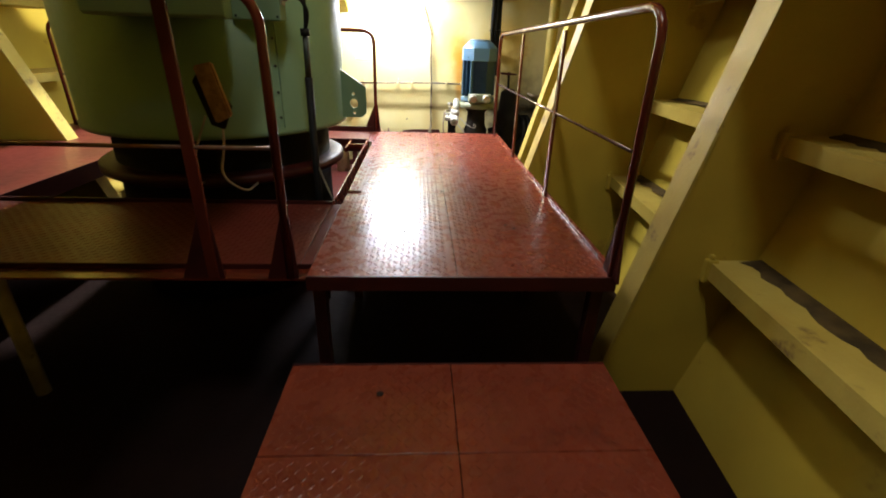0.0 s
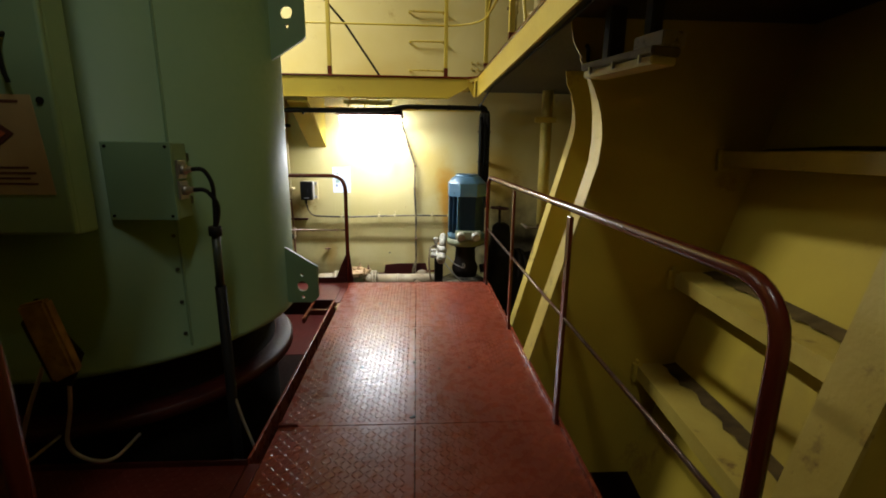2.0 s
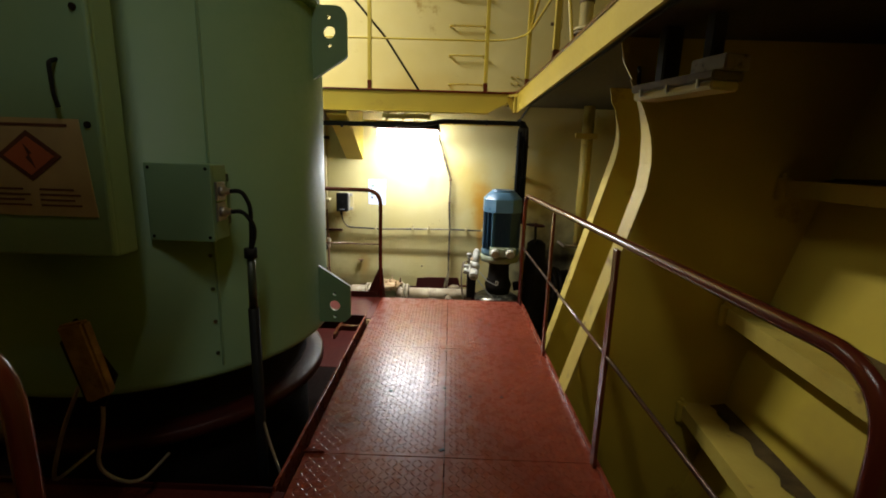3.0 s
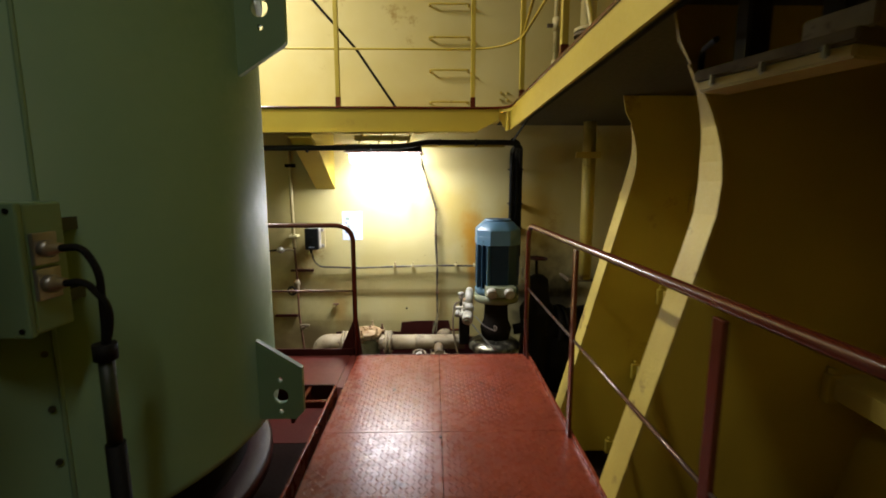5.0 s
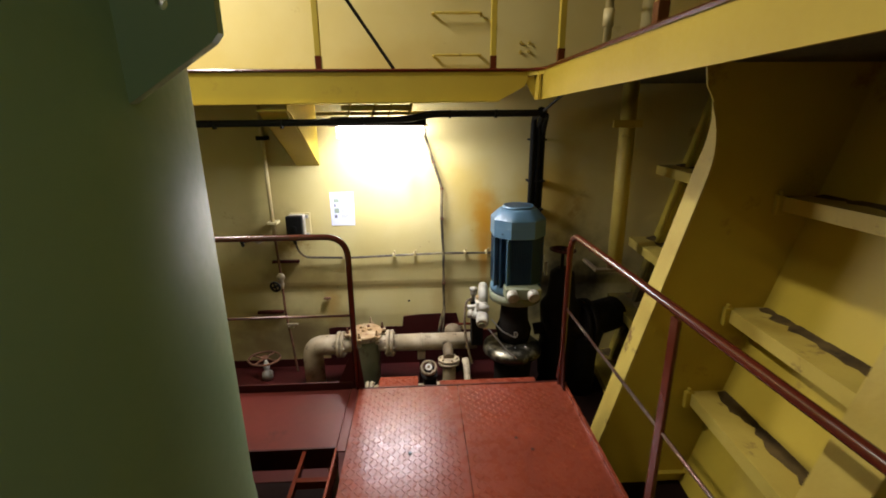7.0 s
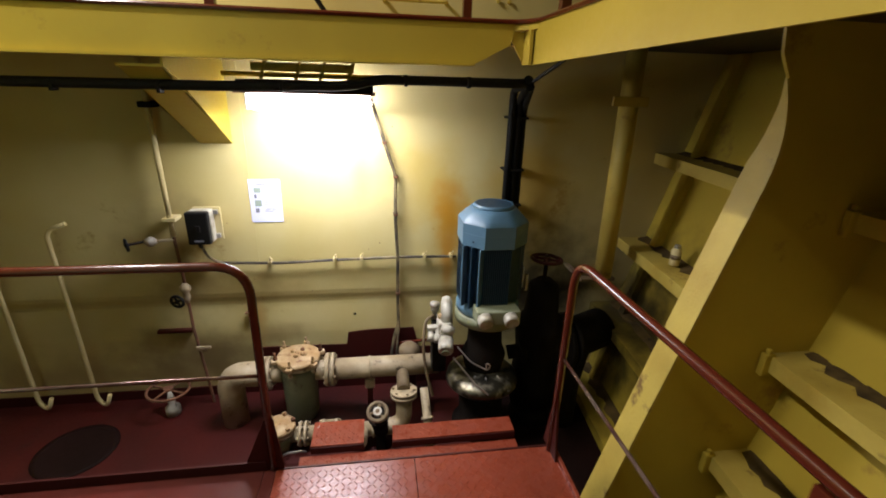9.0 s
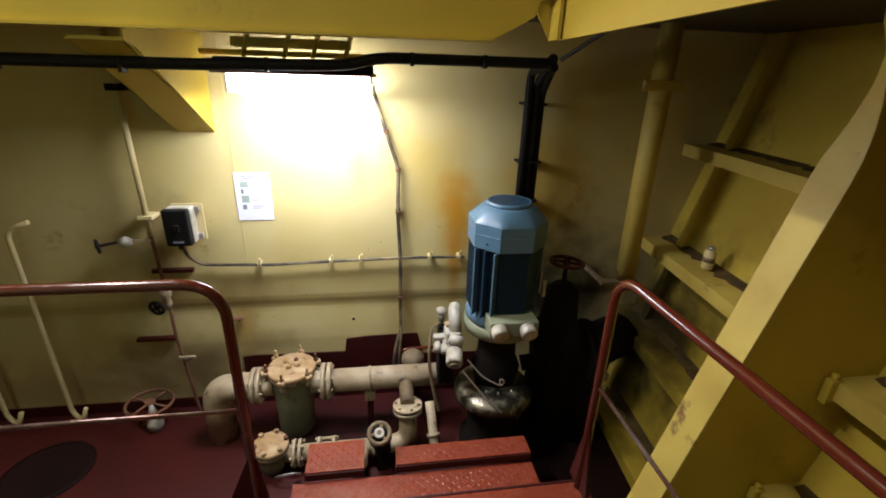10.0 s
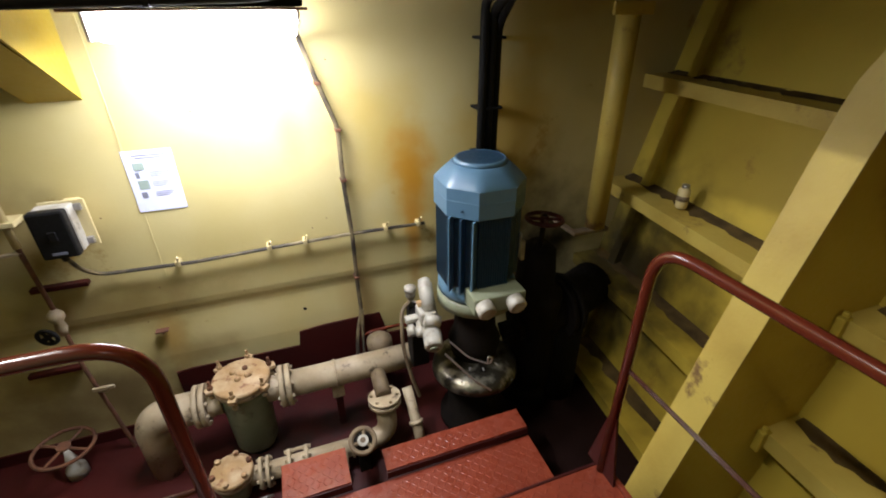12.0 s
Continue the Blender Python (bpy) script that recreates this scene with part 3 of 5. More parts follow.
part("post", box(B(), -1.72, -1.68, 4.992, 5.008, 0.0, 0.95), RAIL, rail)
gusset(rail, (-0.33, 5.0, 0.0), "x", 0.13, 0.27)

rail = thing("handrail", (-0.9, 1.735, 0), "brown red painted tubular handrail in front of the tank", "railing", "handrails")
part("top_rail", tube(B(), rounded([(-0.385, 1.735, -0.02), (-0.385, 1.735, 1.0), (-3.2, 1.735, 1.0), (-3.2, 1.735, -0.02)], 0.13, 8), 0.0172, 14), RAIL, rail)
part("mid_rail", tube(B(), [(-0.385, 1.735, 0.50), (-3.2, 1.735, 0.50)], 0.0075, 10), RAIL_WORN, rail)
for x in (-0.685, -1.55):
    part("post", box(B(), x - 0.022, x + 0.022, 1.727, 1.743, -0.02, 0.985, 0.003), RAIL, rail)
    gusset(rail, (x, 1.735, -0.02), "x", 0.12, 0.27)
gusset(rail, (-0.385, 1.735, -0.02), "x", 0.09, 0.26)
part("foot_bar", box(B(), -3.2, -0.33, 1.729, 1.816, -0.03, -0.02), RAIL, rail)

# ---- tank ----
CX, CY, R = -1.248, 3.47, 0.832
tank = thing("cylindrical_tank", (CX, CY, FLOOR), "large green grey painted upright cylindrical steel tank", "tank")
body = part("shell", lathe(B(), CX, CY, [(0.80, 0.34), (R - 0.004, 0.335), (R + 0.006, 0.345), (R + 0.006, 0.365), (R, 0.375), (R, 1.945), (R - 0.01, 1.95)], 96), GREEN, tank)
part("weld_seam", tube(B(), [(CX + R * math.cos(-0.80), CY + R * math.sin(-0.80), 0.38), (CX + R * math.cos(-0.80), CY + R * math.sin(-0.80), 1.945)], 0.006, 6), GREEN, tank)
for z in (0.44, 0.58, 0.72, 0.86):
    part("rivet", disc(B(), (CX + R * math.cos(-0.825), CY + R * math.sin(-0.825), z), (math.cos(-0.825), math.sin(-0.825), 0), 0.008, 0.012, 8), GREEN_DARK, tank)
part("rim_flange", lathe(B(), CX, CY, [(R - 0.02, 1.951), (R + 0.022, 1.953), (R + 0.026, 1.960), (R + 0.026, 1.975), (R - 0.02, 1.98)], 96), GREEN, tank)
part("upper_shell", lathe(B(), CX, CY, [(R - 0.005, 1.981), (R - 0.005, 2.5), (R - 0.1, 2.55)], 96), GREEN, tank)
part("pedestal", lathe(B(), CX, CY, [(0.70, FLOOR), (0.70, 0.34)], 64), NEAR_BLACK, tank)
part("base_ring", lathe(B(), CX, CY, [(0.705, 0.05), (0.785, 0.055), (0.80, 0.065), (0.80, 0.105), (0.785, 0.115), (0.705, 0.12)], 96), RED_DARK, tank, "dark red foundation ring")


def lug(z0, z1, flip):
    """A lifting lug with one large and two small holes."""
    bm = B()
    xa, xb, y = CX + R - 0.02, -0.25, 3.44
    pts = [(xa, z0), (xb - 0.03, z0), (xb, z0 + 0.03), (xb, z1 - 0.10), (xa, z1 + 0.02)] if flip else [(xa, z0 - 0.02), (xb - 0.012, z0 + 0.09), (xb, z0 + 0.105), (xb, z1 - 0.055), (xb - 0.007, z1 - 0.028), (xb - 0.024, z1 - 0.008), (xb - 0.05, z1), (xa, z1)]
    prism(bm, pts, "y", y - 0.012, y + 0.012)
    me = part("lug", bm, GREEN, tank)
    cx, cz = -0.335, (0.462 if flip else 1.846)
    return me, cx, cz


for z0, z1, flip in ((0.37, 0.675, True), (1.635, 1.965, False)):
    ob, cx, cz = lug(z0, z1, flip)
    cutter = B()
    for dz, r in ((0, 0.030), (0.066, 0.010), (-0.062, 0.010)):
        tube(cutter, [(cx, 3.40, cz + dz), (cx, 3.48, cz + dz)], r, 20)
    cob = new("cutter", mesh_of("cutter", cutter, GREEN_DARK))
    mod = ob.modifiers.new("holes", "BOOLEAN")
    mod.object, mod.operation, mod.solver = cob, "DIFFERENCE", "EXACT"
    bpy.context.view_layer.update()
    me = bpy.data.meshes.new_from_object(ob.evaluated_get(bpy.context.evaluated_depsgraph_get()))
    ob.modifiers.clear()
    ob.data = me
    bpy.data.objects.remove(cob)

cab = thing("control_cabinet", (-1.05, 2.6, 0.93), "green grey painted steel cabinet fixed to the tank", "cabinet")
part("body", box(B(), -1.42, -0.772, 2.491, 2.585, 0.935, 2.35, 0.010), GREEN, cab)
part("back_frame", box(B(), -1.36, -0.93, 2.586, 2.80, 0.96, 2.33, 0.004), GREEN_DARK, cab, "dark mounting frame")
part("door", box(B(), -1.41, -0.766, 2.468, 2.490, 0.940, 2.34, 0.008), GREEN, cab)
for z in (1.34, 1.66, 2.0):
    part("door_screw", disc(B(), (-0.80, 2.466, z), (0, 1, 0), 0.010, 0.006, 10), NEAR_BLACK, cab)
part("handle", tube(B(), rounded([(-0.868, 2.47, 1.52), (-0.872, 2.445, 1.51), (-0.866, 2.44, 1.42), (-0.862, 2.447, 1.385)], 0.02), 0.006, 8), BLACK, cab, "black door hook")
warn = thing("warning_sign", (-0.99, 2.466, 1.2), "aged paper warning sign with an orange red diamond on the cabinet", "sign")
part("sheet", prism(B(), [(-1.16, 1.065), (-0.800, 1.065), (-0.825, 1.355), (-1.16, 1.355)], "y", 2.4635, 2.4665), SIGN, warn)
dx, dz = -0.985, 1.245
part("diamond_border", prism(B(), [(dx - 0.098, dz), (dx, dz - 0.075), (dx + 0.098, dz), (dx, dz + 0.075)], "y", 2.4615, 2.4634), SIGN_DARK, warn)
part("diamond", prism(B(), [(dx - 0.076, dz), (dx, dz - 0.057), (dx + 0.076, dz), (dx, dz + 0.057)], "y", 2.4598, 2.4614), SIGN_RED, warn)
part("bolt_symbol", prism(B(), [(dx - 0.012, dz + 0.035), (dx + 0.012, dz + 0.008), (dx + 0.002, dz + 0.004), (dx + 0.016, dz - 0.034), (dx - 0.010, dz - 0.004), (dx + 0.000, dz + 0.001)], "y", 2.4585, 2.4597), SIGN_DARK, warn)
for k in range(4):
    for x0, x1 in ((-1.15, -1.0), (-0.97, -0.845)):
        part("text_line", box(B(), x0, x1 - 0.02 * (k % 2), 2.4622, 2.4634, 1.095 + k * 0.016, 1.101 + k * 0.016), SIGN_DARK, warn)
part("text_line", box(B(), -1.10, -0.86, 2.4622, 2.4634, 1.332, 1.340), SIGN_DARK, warn)

jb = thing("junction_box", (-0.70, 2.8, 0.96), "green grey painted junction box on the tank beside the cabinet", "junction box")
part("body", box(B(), -0.827, -0.589, 2.745, 2.845, 0.945, 1.225, 0.006), GREEN, jb)
for z in (1.0, 1.17):
    part("stand_off", box(B(), -0.80, -0.62, 2.846, 2.93, z - 0.015, z + 0.015), GREEN_DARK, jb)
part("lid", box(B(), -0.829, -0.587, 2.728, 2.744, 0.943, 1.227, 0.004), GREEN, jb)
for x in (-0.812, -0.604):
    for z in (0.96, 1.21):
        part("screw", disc(B(), (x, 2.727, z), (0, 1, 0), 0.006, 0.004, 8), NEAR_BLACK, jb)
for z in (1.128, 1.052):
    part("flange_plate", box(B(), -0.588, -0.578, 2.75, 2.81, z - 0.034, z + 0.034, 0.002), STEEL, jb)
    part("cable_gland", tube(B(), [(-0.578, 2.772, z), (-0.560, 2.772, z), (-0.560, 2.772, z), (-0.540, 2.772, z + 0.002)], [0.019, 0.019, 0.013, 0.011], 12), STEEL, jb, "pale cable gland")
for z, q in ((1.128, 0.0), (1.052, 0.012)):
    c = tube(B(), rounded([(-0.546, 2.77, z), (-0.50, 2.775, z + 0.005), (-0.472 + q, 2.78, z - 0.05), (-0.478 + q, 2.785, 0.95), (-0.484, 2.787, 0.90)], 0.05), 0.008, 8)
    solid("cable", c, BLACK, "black cable looping from the junction box", "cable", "junction box cables")
cond = thing("cable_conduit", (-0.485, 2.79, 0.1), "upright conduit carrying the tank's cables down to the floor", "conduit")
part("collar", tube(B(), [(-0.485, 2.787, 0.875), (-0.485, 2.787, 0.912)], 0.024, 12), BLACK, cond)
part("upper_tube", tube(B(), [(-0.488, 2.79, 0.66), (-0.485, 2.787, 0.876)], 0.016, 12), GREEN_DARK, cond)
part("lower_tube", tube(B(), [(-0.49, 2.80, FLOOR), (-0.488, 2.79, 0.67)], 0.021, 12), BLACK, cond)
part("stay", tube(B(), [(-0.487, 2.80, 0.20), (-0.44, 2.76, 0.09), (-0.385, 2.72, -0.02)], 0.006, 6), STEEL, cond)

brush = thing("worn_lever", (-0.87, 2.42, 0.1), "worn wooden block on a bent steel bracket before the tank", "lever")
bm = prism(B(), [(-0.925, 0.732), (-0.840, 0.752), (-0.782, 0.51), (-0.86, 0.472)], "y", 2.39, 2.43)
bmesh.ops.bevel(bm, geom=bm.edges[:], offset=0.008, segments=2, affect="EDGES")
part("wooden_block", bm, WOOD, brush)
part("bracket", prism(B(), [(-0.955, 0.66), (-0.90, 0.742), (-0.79, 0.55), (-0.84, 0.44), (-0.90, 0.46)], "y", 2.433, 2.448), NEAR_BLACK, brush)
for s in (0, 1):
    part("stay", tube(B(), rounded([(-0.85 - 0.08 * s, 2.45, 0.50), (-0.86 - 0.14 * s, 2.44, 0.34), (-0.90 - 0.14 * s, 2.43, 0.20), (-0.80 - 0.3 * s, 2.48, 0.10), (-0.80 - 0.3 * s, 2.66, 0.10)], 0.08), 0.0065, 8), STEEL, brush, "pale bent steel stay")

# ---- main lamp ----
lamp = thing("fluorescent_lamp", (-0.2, 5.93, 1.6), "lit fluorescent lamp hung under the deck girder", "lamp", "fluorescent lamps")
LX0, LX1, LY0, LY1 = -0.535, 0.136, 5.87, 6.34
part("housing", box(B(), LX0, LX1, LY0, LY1, 1.545, 1.60, 0.008), NEAR_BLACK, lamp)
part("rim", box(B(), LX0 - 0.012, LX1 + 0.012, LY0 - 0.012, LY1 + 0.012, 1.535, 1.5445), RUST, lamp)
part("diffuser", box(B(), LX0 + 0.02, LX1 - 0.02, LY0 + 0.13, LY1 - 0.02, 1.445, 1.534, 0.025), LAMP_GLOW, lamp, "lit white diffuser")
for x, z in ((LX0 + 0.012, 1.45), (LX1 - 0.012, 1.505)):
    part("end_cap", box(B(), x - 0.005, x + 0.005, LY0 + 0.11, LY1 - 0.005, z, 1.5345, 0.002), WHITE, lamp)
part("carrier", box(B(), -0.46, 0.04, 5.90, 5.94, 1.64, 1.68, 0.003), YELLOW_WORN, lamp)
for x in (-0.42, -0.25, -0.13, 0.01):
    part("stay", tube(B(), rounded([(x, 5.92, 1.60), (x + 0.02, 5.90, 1.66), (x + 0.05, 5.92, 1.75), (x + 0.06, 5.93, DECK_HI - 0.03)], 0.04), 0.010, 8), YELLOW_WORN, lamp)

# ---- cables under the deck ----
solid("thick_cable", tube(B(), rounded([(-3.4, 5.80, 1.555), (-0.6, 5.80, 1.565), (0.02, 5.80, 1.580), (0.16, 5.80, 1.615), (0.88, 5.82, 1.615), (1.02, 6.0, 1.62), (1.045, 6.42, 1.58), (1.048, 6.44, 0.55)], 0.07), 0.024, 10), BLACK,
             "thick black cable slung below the girder and down the bulkhead", "cable")
solid("thick_cable", tube(B(), rounded([(0.95, 5.85, 1.635), (1.045, 6.1, 1.63), (1.095, 6.43, 1.52), (1.095, 6.45, 0.55)], 0.07), 0.024, 10), BLACK, "black cable running down the bulkhead behind the motor", "cable")
solid("thick_cable", tube(B(), rounded([(0.93, 5.70, 1.63), (0.97, 5.3, 1.75), (1.02, 4.2, 1.80), (1.03, 3.0, 1.825), (1.03, 1.0, 1.835)], 0.1), 0.009, 8), BLACK, "black cable clipped along under the side deck", "cable")
solid("thick_cable", tube(B(), rounded([(0.98, 5.9, 1.60), (1.09, 6.2, 1.60), (1.137, 6.45, 1.46), (1.14, 6.46, 0.50)], 0.07), 0.021, 10), BLACK, "black cable bundled with others down the bulkhead", "cable")
for z in (1.40, 1.05, 0.80):
    solid("cable_clip", box(B(), 1.022, 1.165, 6.412, WALL_Y, z - 0.007, z + 0.007, 0.002), BLACK, "black strap holding the cable bundle", "clip", "cable clips")
for x in (-2.2, -1.3, -0.85, -0.3, 0.3, 0.62):
    z = 1.556 if x < -0.5 else (1.575 if x < 0 else 1.615)
    solid("cable_clip", box(B(), x - 0.008, x + 0.008, 5.775, 5.825, z - 0.03, z + 0.026, 0.003), BLACK, "black clip round the thick cable", "clip", "cable clips")


def wall_cable(path, r, label):
    return solid("wall_cable", tube(B(), rounded(path, 0.05), r, 8), CABLE, label, "cable", "bulkhead cables")


WY = 6.49
wall_cable([(0.125, 6.1, 1.50), (0.135, WY, 1.44), (0.20, WY, 1.22), (0.272, WY, 1.00), (0.268, WY, 0.70), (0.283, WY, 0.38), (0.28, WY, 0.05), (0.285, WY, -0.16), (0.25, 6.46, -0.26), (0.225, 6.42, -0.40), (0.22, 6.36, -0.52)], 0.0125, "painted over cable running down from the lamp")
wall_cable([(-1.0, 6.34, 0.57), (-1.0, 6.42, 0.46), (-0.96, WY, 0.385), (-0.55, WY, 0.372), (-0.15, WY, 0.385), (0.28, WY, 0.395), (0.72, WY, 0.39)], 0.010, "painted over cable running across the bulkhead")
wall_cable([(0.29, 6.48, -0.14), (0.275, 6.45, -0.28), (0.262, 6.40, -0.42), (0.26, 6.34, -0.52)], 0.009, "second painted cable beside the lamp cable")
solid("wall_pipe", tube(B(), rounded([(0.27, 6.47, -0.36), (0.30, 6.46, -0.315), (0.52, 6.46, -0.305), (0.60, 6.46, -0.34)], 0.04), 0.012, 10), RAIL, "thin brown painted pipe across the dark red plating", "pipe")
capb = thing("blank_cap", (0.36, 6.36, -0.3), "brown painted domed cap behind the suction pipe", "cap")
part("dome", lathe(B(), 0.36, 6.36, [(0.075, -0.42), (0.082, -0.33), (0.078, -0.30), (0.05, -0.275), (0.02, -0.268)], 24), RUSTY_DARK, capb)
part("stub", lathe(B(), 0.36, 6.36, [(0.06, FLOOR), (0.06, -0.4205)], 20), RED_DARK, capb)
for x, z in ((-0.62, 0.378), (-0.17, 0.388), (0.02, 0.39), (0.48, 0.395), (0.68, 0.395)):
    c = thing("cable_hook", (x, WY, z), "small yellow painted cable hook on the bulkhead", "hook", "cable hooks")
    part("strap", box(B(), x - 0.012, x + 0.012, 6.475, WALL_Y, z - 0.014, z + 0.014, 0.003), CREAM, c)
    part("prong", tube(B(), [(x, 6.49, z + 0.012), (x + 0.012, 6.46, z + 0.05)], 0.006, 6), CREAM, c)
for x, z in ((0.20, 1.22), (0.272, 0.99), (0.27, 0.72), (0.282, 0.10)):
    solid("cable_clip", box(B(), x - 0.016, x + 0.016, 6.472, WALL_Y, z - 0.008, z + 0.008, 0.003), RUST, "rusty clip holding the lamp cable", "clip", "cable clips")
solid("pipe_conduit", tube(B(), [(-0.72, 6.30, 1.625), (0.95, 6.30, 1.625)], 0.014, 10), YELLOW, "thin yellow painted pipe behind the lamp", "pipe")
solid("trim_seam", box(B(), -0.708, -0.700, WALL_Y - 0.003, WALL_Y + 0.002, 0.30, 1.7), WALL_PAINT, "weld seam on the bulkhead", "trim", kind="structure")

flecks = random.Random(7)
for k in range(14):
    x, z = flecks.uniform(-1.0, 1.0), flecks.uniform(-0.1, 1.4)
    solid("bulkhead_chip", lathe(B(), 0.0, 0.0, [(0.004, 0.0), (0.0035, 0.001)], 7), RUST, "tiny rusty chip in the bulkhead paint", "chip", "paint chips", "structure").matrix_world = pose(x, WALL_Y - 0.0005, z, 90)
solid("bulkhead_hole", lathe(B(), 0.0, 0.0, [(0.011, 0.0), (0.009, 0.002)], 10), BLACK, "small dark hole in the bulkhead", "hole", kind="structure").matrix_world = pose(-0.048, WALL_Y + 0.008, -0.087, 90)

# notice on the bulkhead
note = thing("paper_notice", (-0.61, WALL_Y, 0.82), "white paper notice with small pictures taped to the bulkhead", "notice")
part("sheet", box(B(), -0.714, -0.506, WALL_Y - 0.005, WALL_Y - 0.003, 0.667, 0.967), PAPER, note)
for z, w, h, ink in ((0.892, 0.045, 0.034, INK_GREEN), (0.850, 0.016, 0.028, INK), (0.802, 0.044, 0.044, INK_GREEN), (0.751, 0.024, 0.030, INK)):
    part("picture", box(B(), -0.682, -0.682 + w, WALL_Y - 0.0068, WALL_Y - 0.0052, z - h / 2, z + h / 2), ink, note)
    for k in range(3):
        part("text_line", box(B(), -0.622, -0.535 - 0.016 * k, WALL_Y - 0.0066, WALL_Y - 0.0052, z + 0.010 - 0.010 * k, z + 0.0125 - 0.010 * k), INK, note)
for z, x0, x1 in ((0.940, -0.675, -0.540), (0.928, -0.665, -0.555)):
    part("heading", box(B(), x0, x1, WALL_Y - 0.0066, WALL_Y - 0.0052, z, z + 0.006), INK, note)

sw = thing("switch_box", (-0.97, 6.4, 0.7), "black and grey rotary switch box on the bulkhead", "switch")
part("stand_off", box(B(), -0.99, -0.93, 6.385, WALL_Y, 0.64, 0.78, 0.004), CREAM, sw)
part("back_plate", box(B(), -1.03, -0.862, 6.373, 6.384, 0.60, 0.82, 0.003), CREAM, sw)
part("case", box(B(), -1.035, -0.902, 6.305, 6.372, 0.605, 0.812, 0.008), WHITE, sw, "off-white rear case")
part("front_cover", box(B(), -1.04, -0.905, 6.255, 6.304, 0.602, 0.815, 0.010), BLACK, sw, "black front cover")
part("knob", box(B(), -0.985, -0.955, 6.246, 6.254, 0.69, 0.73, 0.003), BLACK, sw)
part("name_strip", box(B(), -1.0, -0.945, 6.2525, 6.2545, 0.622, 0.634), INK, sw)
part("cable_gland", tube(B(), [(-1.0, 6.32, 0.606), (-1.0, 6.34, 0.56)], 0.014, 10), BLACK, sw)
for z in (0.63, 0.79):
    part("lug", box(B(), -0.9015, -0.875, 6.352, 6.3725, z - 0.015, z + 0.015, 0.003), STEEL, sw)


# ---- valves and pipes on the bulkhead ----
def handwheel(parent, c, axis, r, mat, rod=0.010, spokes=4):
    a = Vector(axis).normalized()
    u = a.orthogonal().normalized()
    w = a.cross(u)
    c = Vector(c)
    bm = B()
    ring = [c + r * (math.cos(2 * math.pi * k / 28) * u + math.sin(2 * math.pi * k / 28) * w) for k in range(29)]
    tube(bm, ring, rod, 8, False)
    wheel = part("handwheel", bm, mat, parent)
    bm = B()
    for k in range(spokes):
        d = math.cos(2 * math.pi * k / spokes + 0.4) * u + math.sin(2 * math.pi * k / spokes + 0.4) * w
        tube(bm, [c, c + d * r], rod * 0.8, 6)
    disc(bm, c, a, r * 0.24, rod * 3, 14)
    part("spokes", bm, mat, parent)
    return wheel


pv = thing("sampling_pipe", (-1.21, 6.45, 0.2), "thin vertical pipe with small valves on the bulkhead", "pipe")
part("upper_pipe", tube(B(), [(-1.215, 6.45, 1.72), (-1.205, 6.45, 0.60)], 0.017, 10), CREAM, pv)
part("lower_pipe", tube(B(), [(-1.205, 6.45, 0.61), (-1.19, 6.45, 0.24), (-1.185, 6.44, -0.10), (-1.15, 6.43, -0.45), (-1.13, 6.43, -0.74)], 0.011, 8), RUST, pv)
part("pipe_clamp", box(B(), -1.25, -1.165, 6.425, WALL_Y, 0.705, 0.73, 0.004), CREAM, pv)
part("pipe_clamp", box(B(), -1.255, -1.175, 6.42, WALL_Y, 1.42, 1.455, 0.004), NEAR_BLACK, pv)
part("branch", tube(B(), [(-1.20, 6.45, 0.575), (-1.35, 6.42, 0.575)], 0.010, 8), BEIGE, pv)
part("branch_valve", tube(B(), [(-1.30, 6.42, 0.575), (-1.33, 6.42, 0.575), (-1.345, 6.42, 0.575), (-1.375, 6.42, 0.578)], [0.016, 0.034, 0.034, 0.016], 10), WHITE, pv)
handwheel(pv, (-1.455, 6.36, 0.575), (1, 0.7, 0.1), 0.036, BLACK, 0.009)
part("valve_stem", tube(B(), [(-1.375, 6.42, 0.577), (-1.455, 6.36, 0.575)], 0.009, 8), NEAR_BLACK, pv)
part("valve_body", lathe(B(), -1.19, 6.44, [(0.014, 0.26), (0.036, 0.235), (0.036, 0.21), (0.02, 0.19), (0.026, 0.15), (0.014, 0.11)], 12), BEIGE, pv)
handwheel(pv, (-1.225, 6.37, 0.155), (0.2, 1, 0.1), 0.042, BLACK, 0.010)
part("drain_tap", tube(B(), [(-1.165, 6.43, -0.27), (-1.12, 6.40, -0.25), (-1.09, 6.38, -0.22)], [0.012, 0.018, 0.01], 8), BEIGE, pv)
part("drain_lever", box(B(), -1.16, -1.06, 6.36, 6.376, -0.225, -0.205, 0.003), BEIGE, pv)
for x0, x1, z in ((-1.27, -1.03, 0.345), (-1.46, -1.22, -0.15)):
    solid("wall_bar", box(B(), x0, x1, 6.49, WALL_Y, z - 0.012, z + 0.012, 0.003), RED_DARK, "short dark red painted support bar on the bulkhead", "bar", "support bars")
hk = thing("wall_hook", (-0.80, 6.50, -0.02), "small rusty hook bracket on the bulkhead", "hook")
part("arm", box(B(), -0.84, -0.775, 6.49, WALL_Y, -0.03, -0.020, 0.003), RUST, hk)
part("stem", box(B(), -0.814, -0.804, 6.515, WALL_Y, -0.055, -0.0305), RUST, hk)
for x in (-1.925, -2.31):
    solid("vent_pipe", tube(B(), rounded([(x + 0.10, 6.44, 0.70), (x - 0.02, 6.43, 0.66), (x + 0.005, 6.42, -0.64), (x + 0.06, 6.41, -0.70), (x + 0.10, 6.41, -0.60)], 0.06), 0.0145, 10), CREAM, "yellow painted sounding pipe hooked at both ends", "pipe", "sounding pipes")

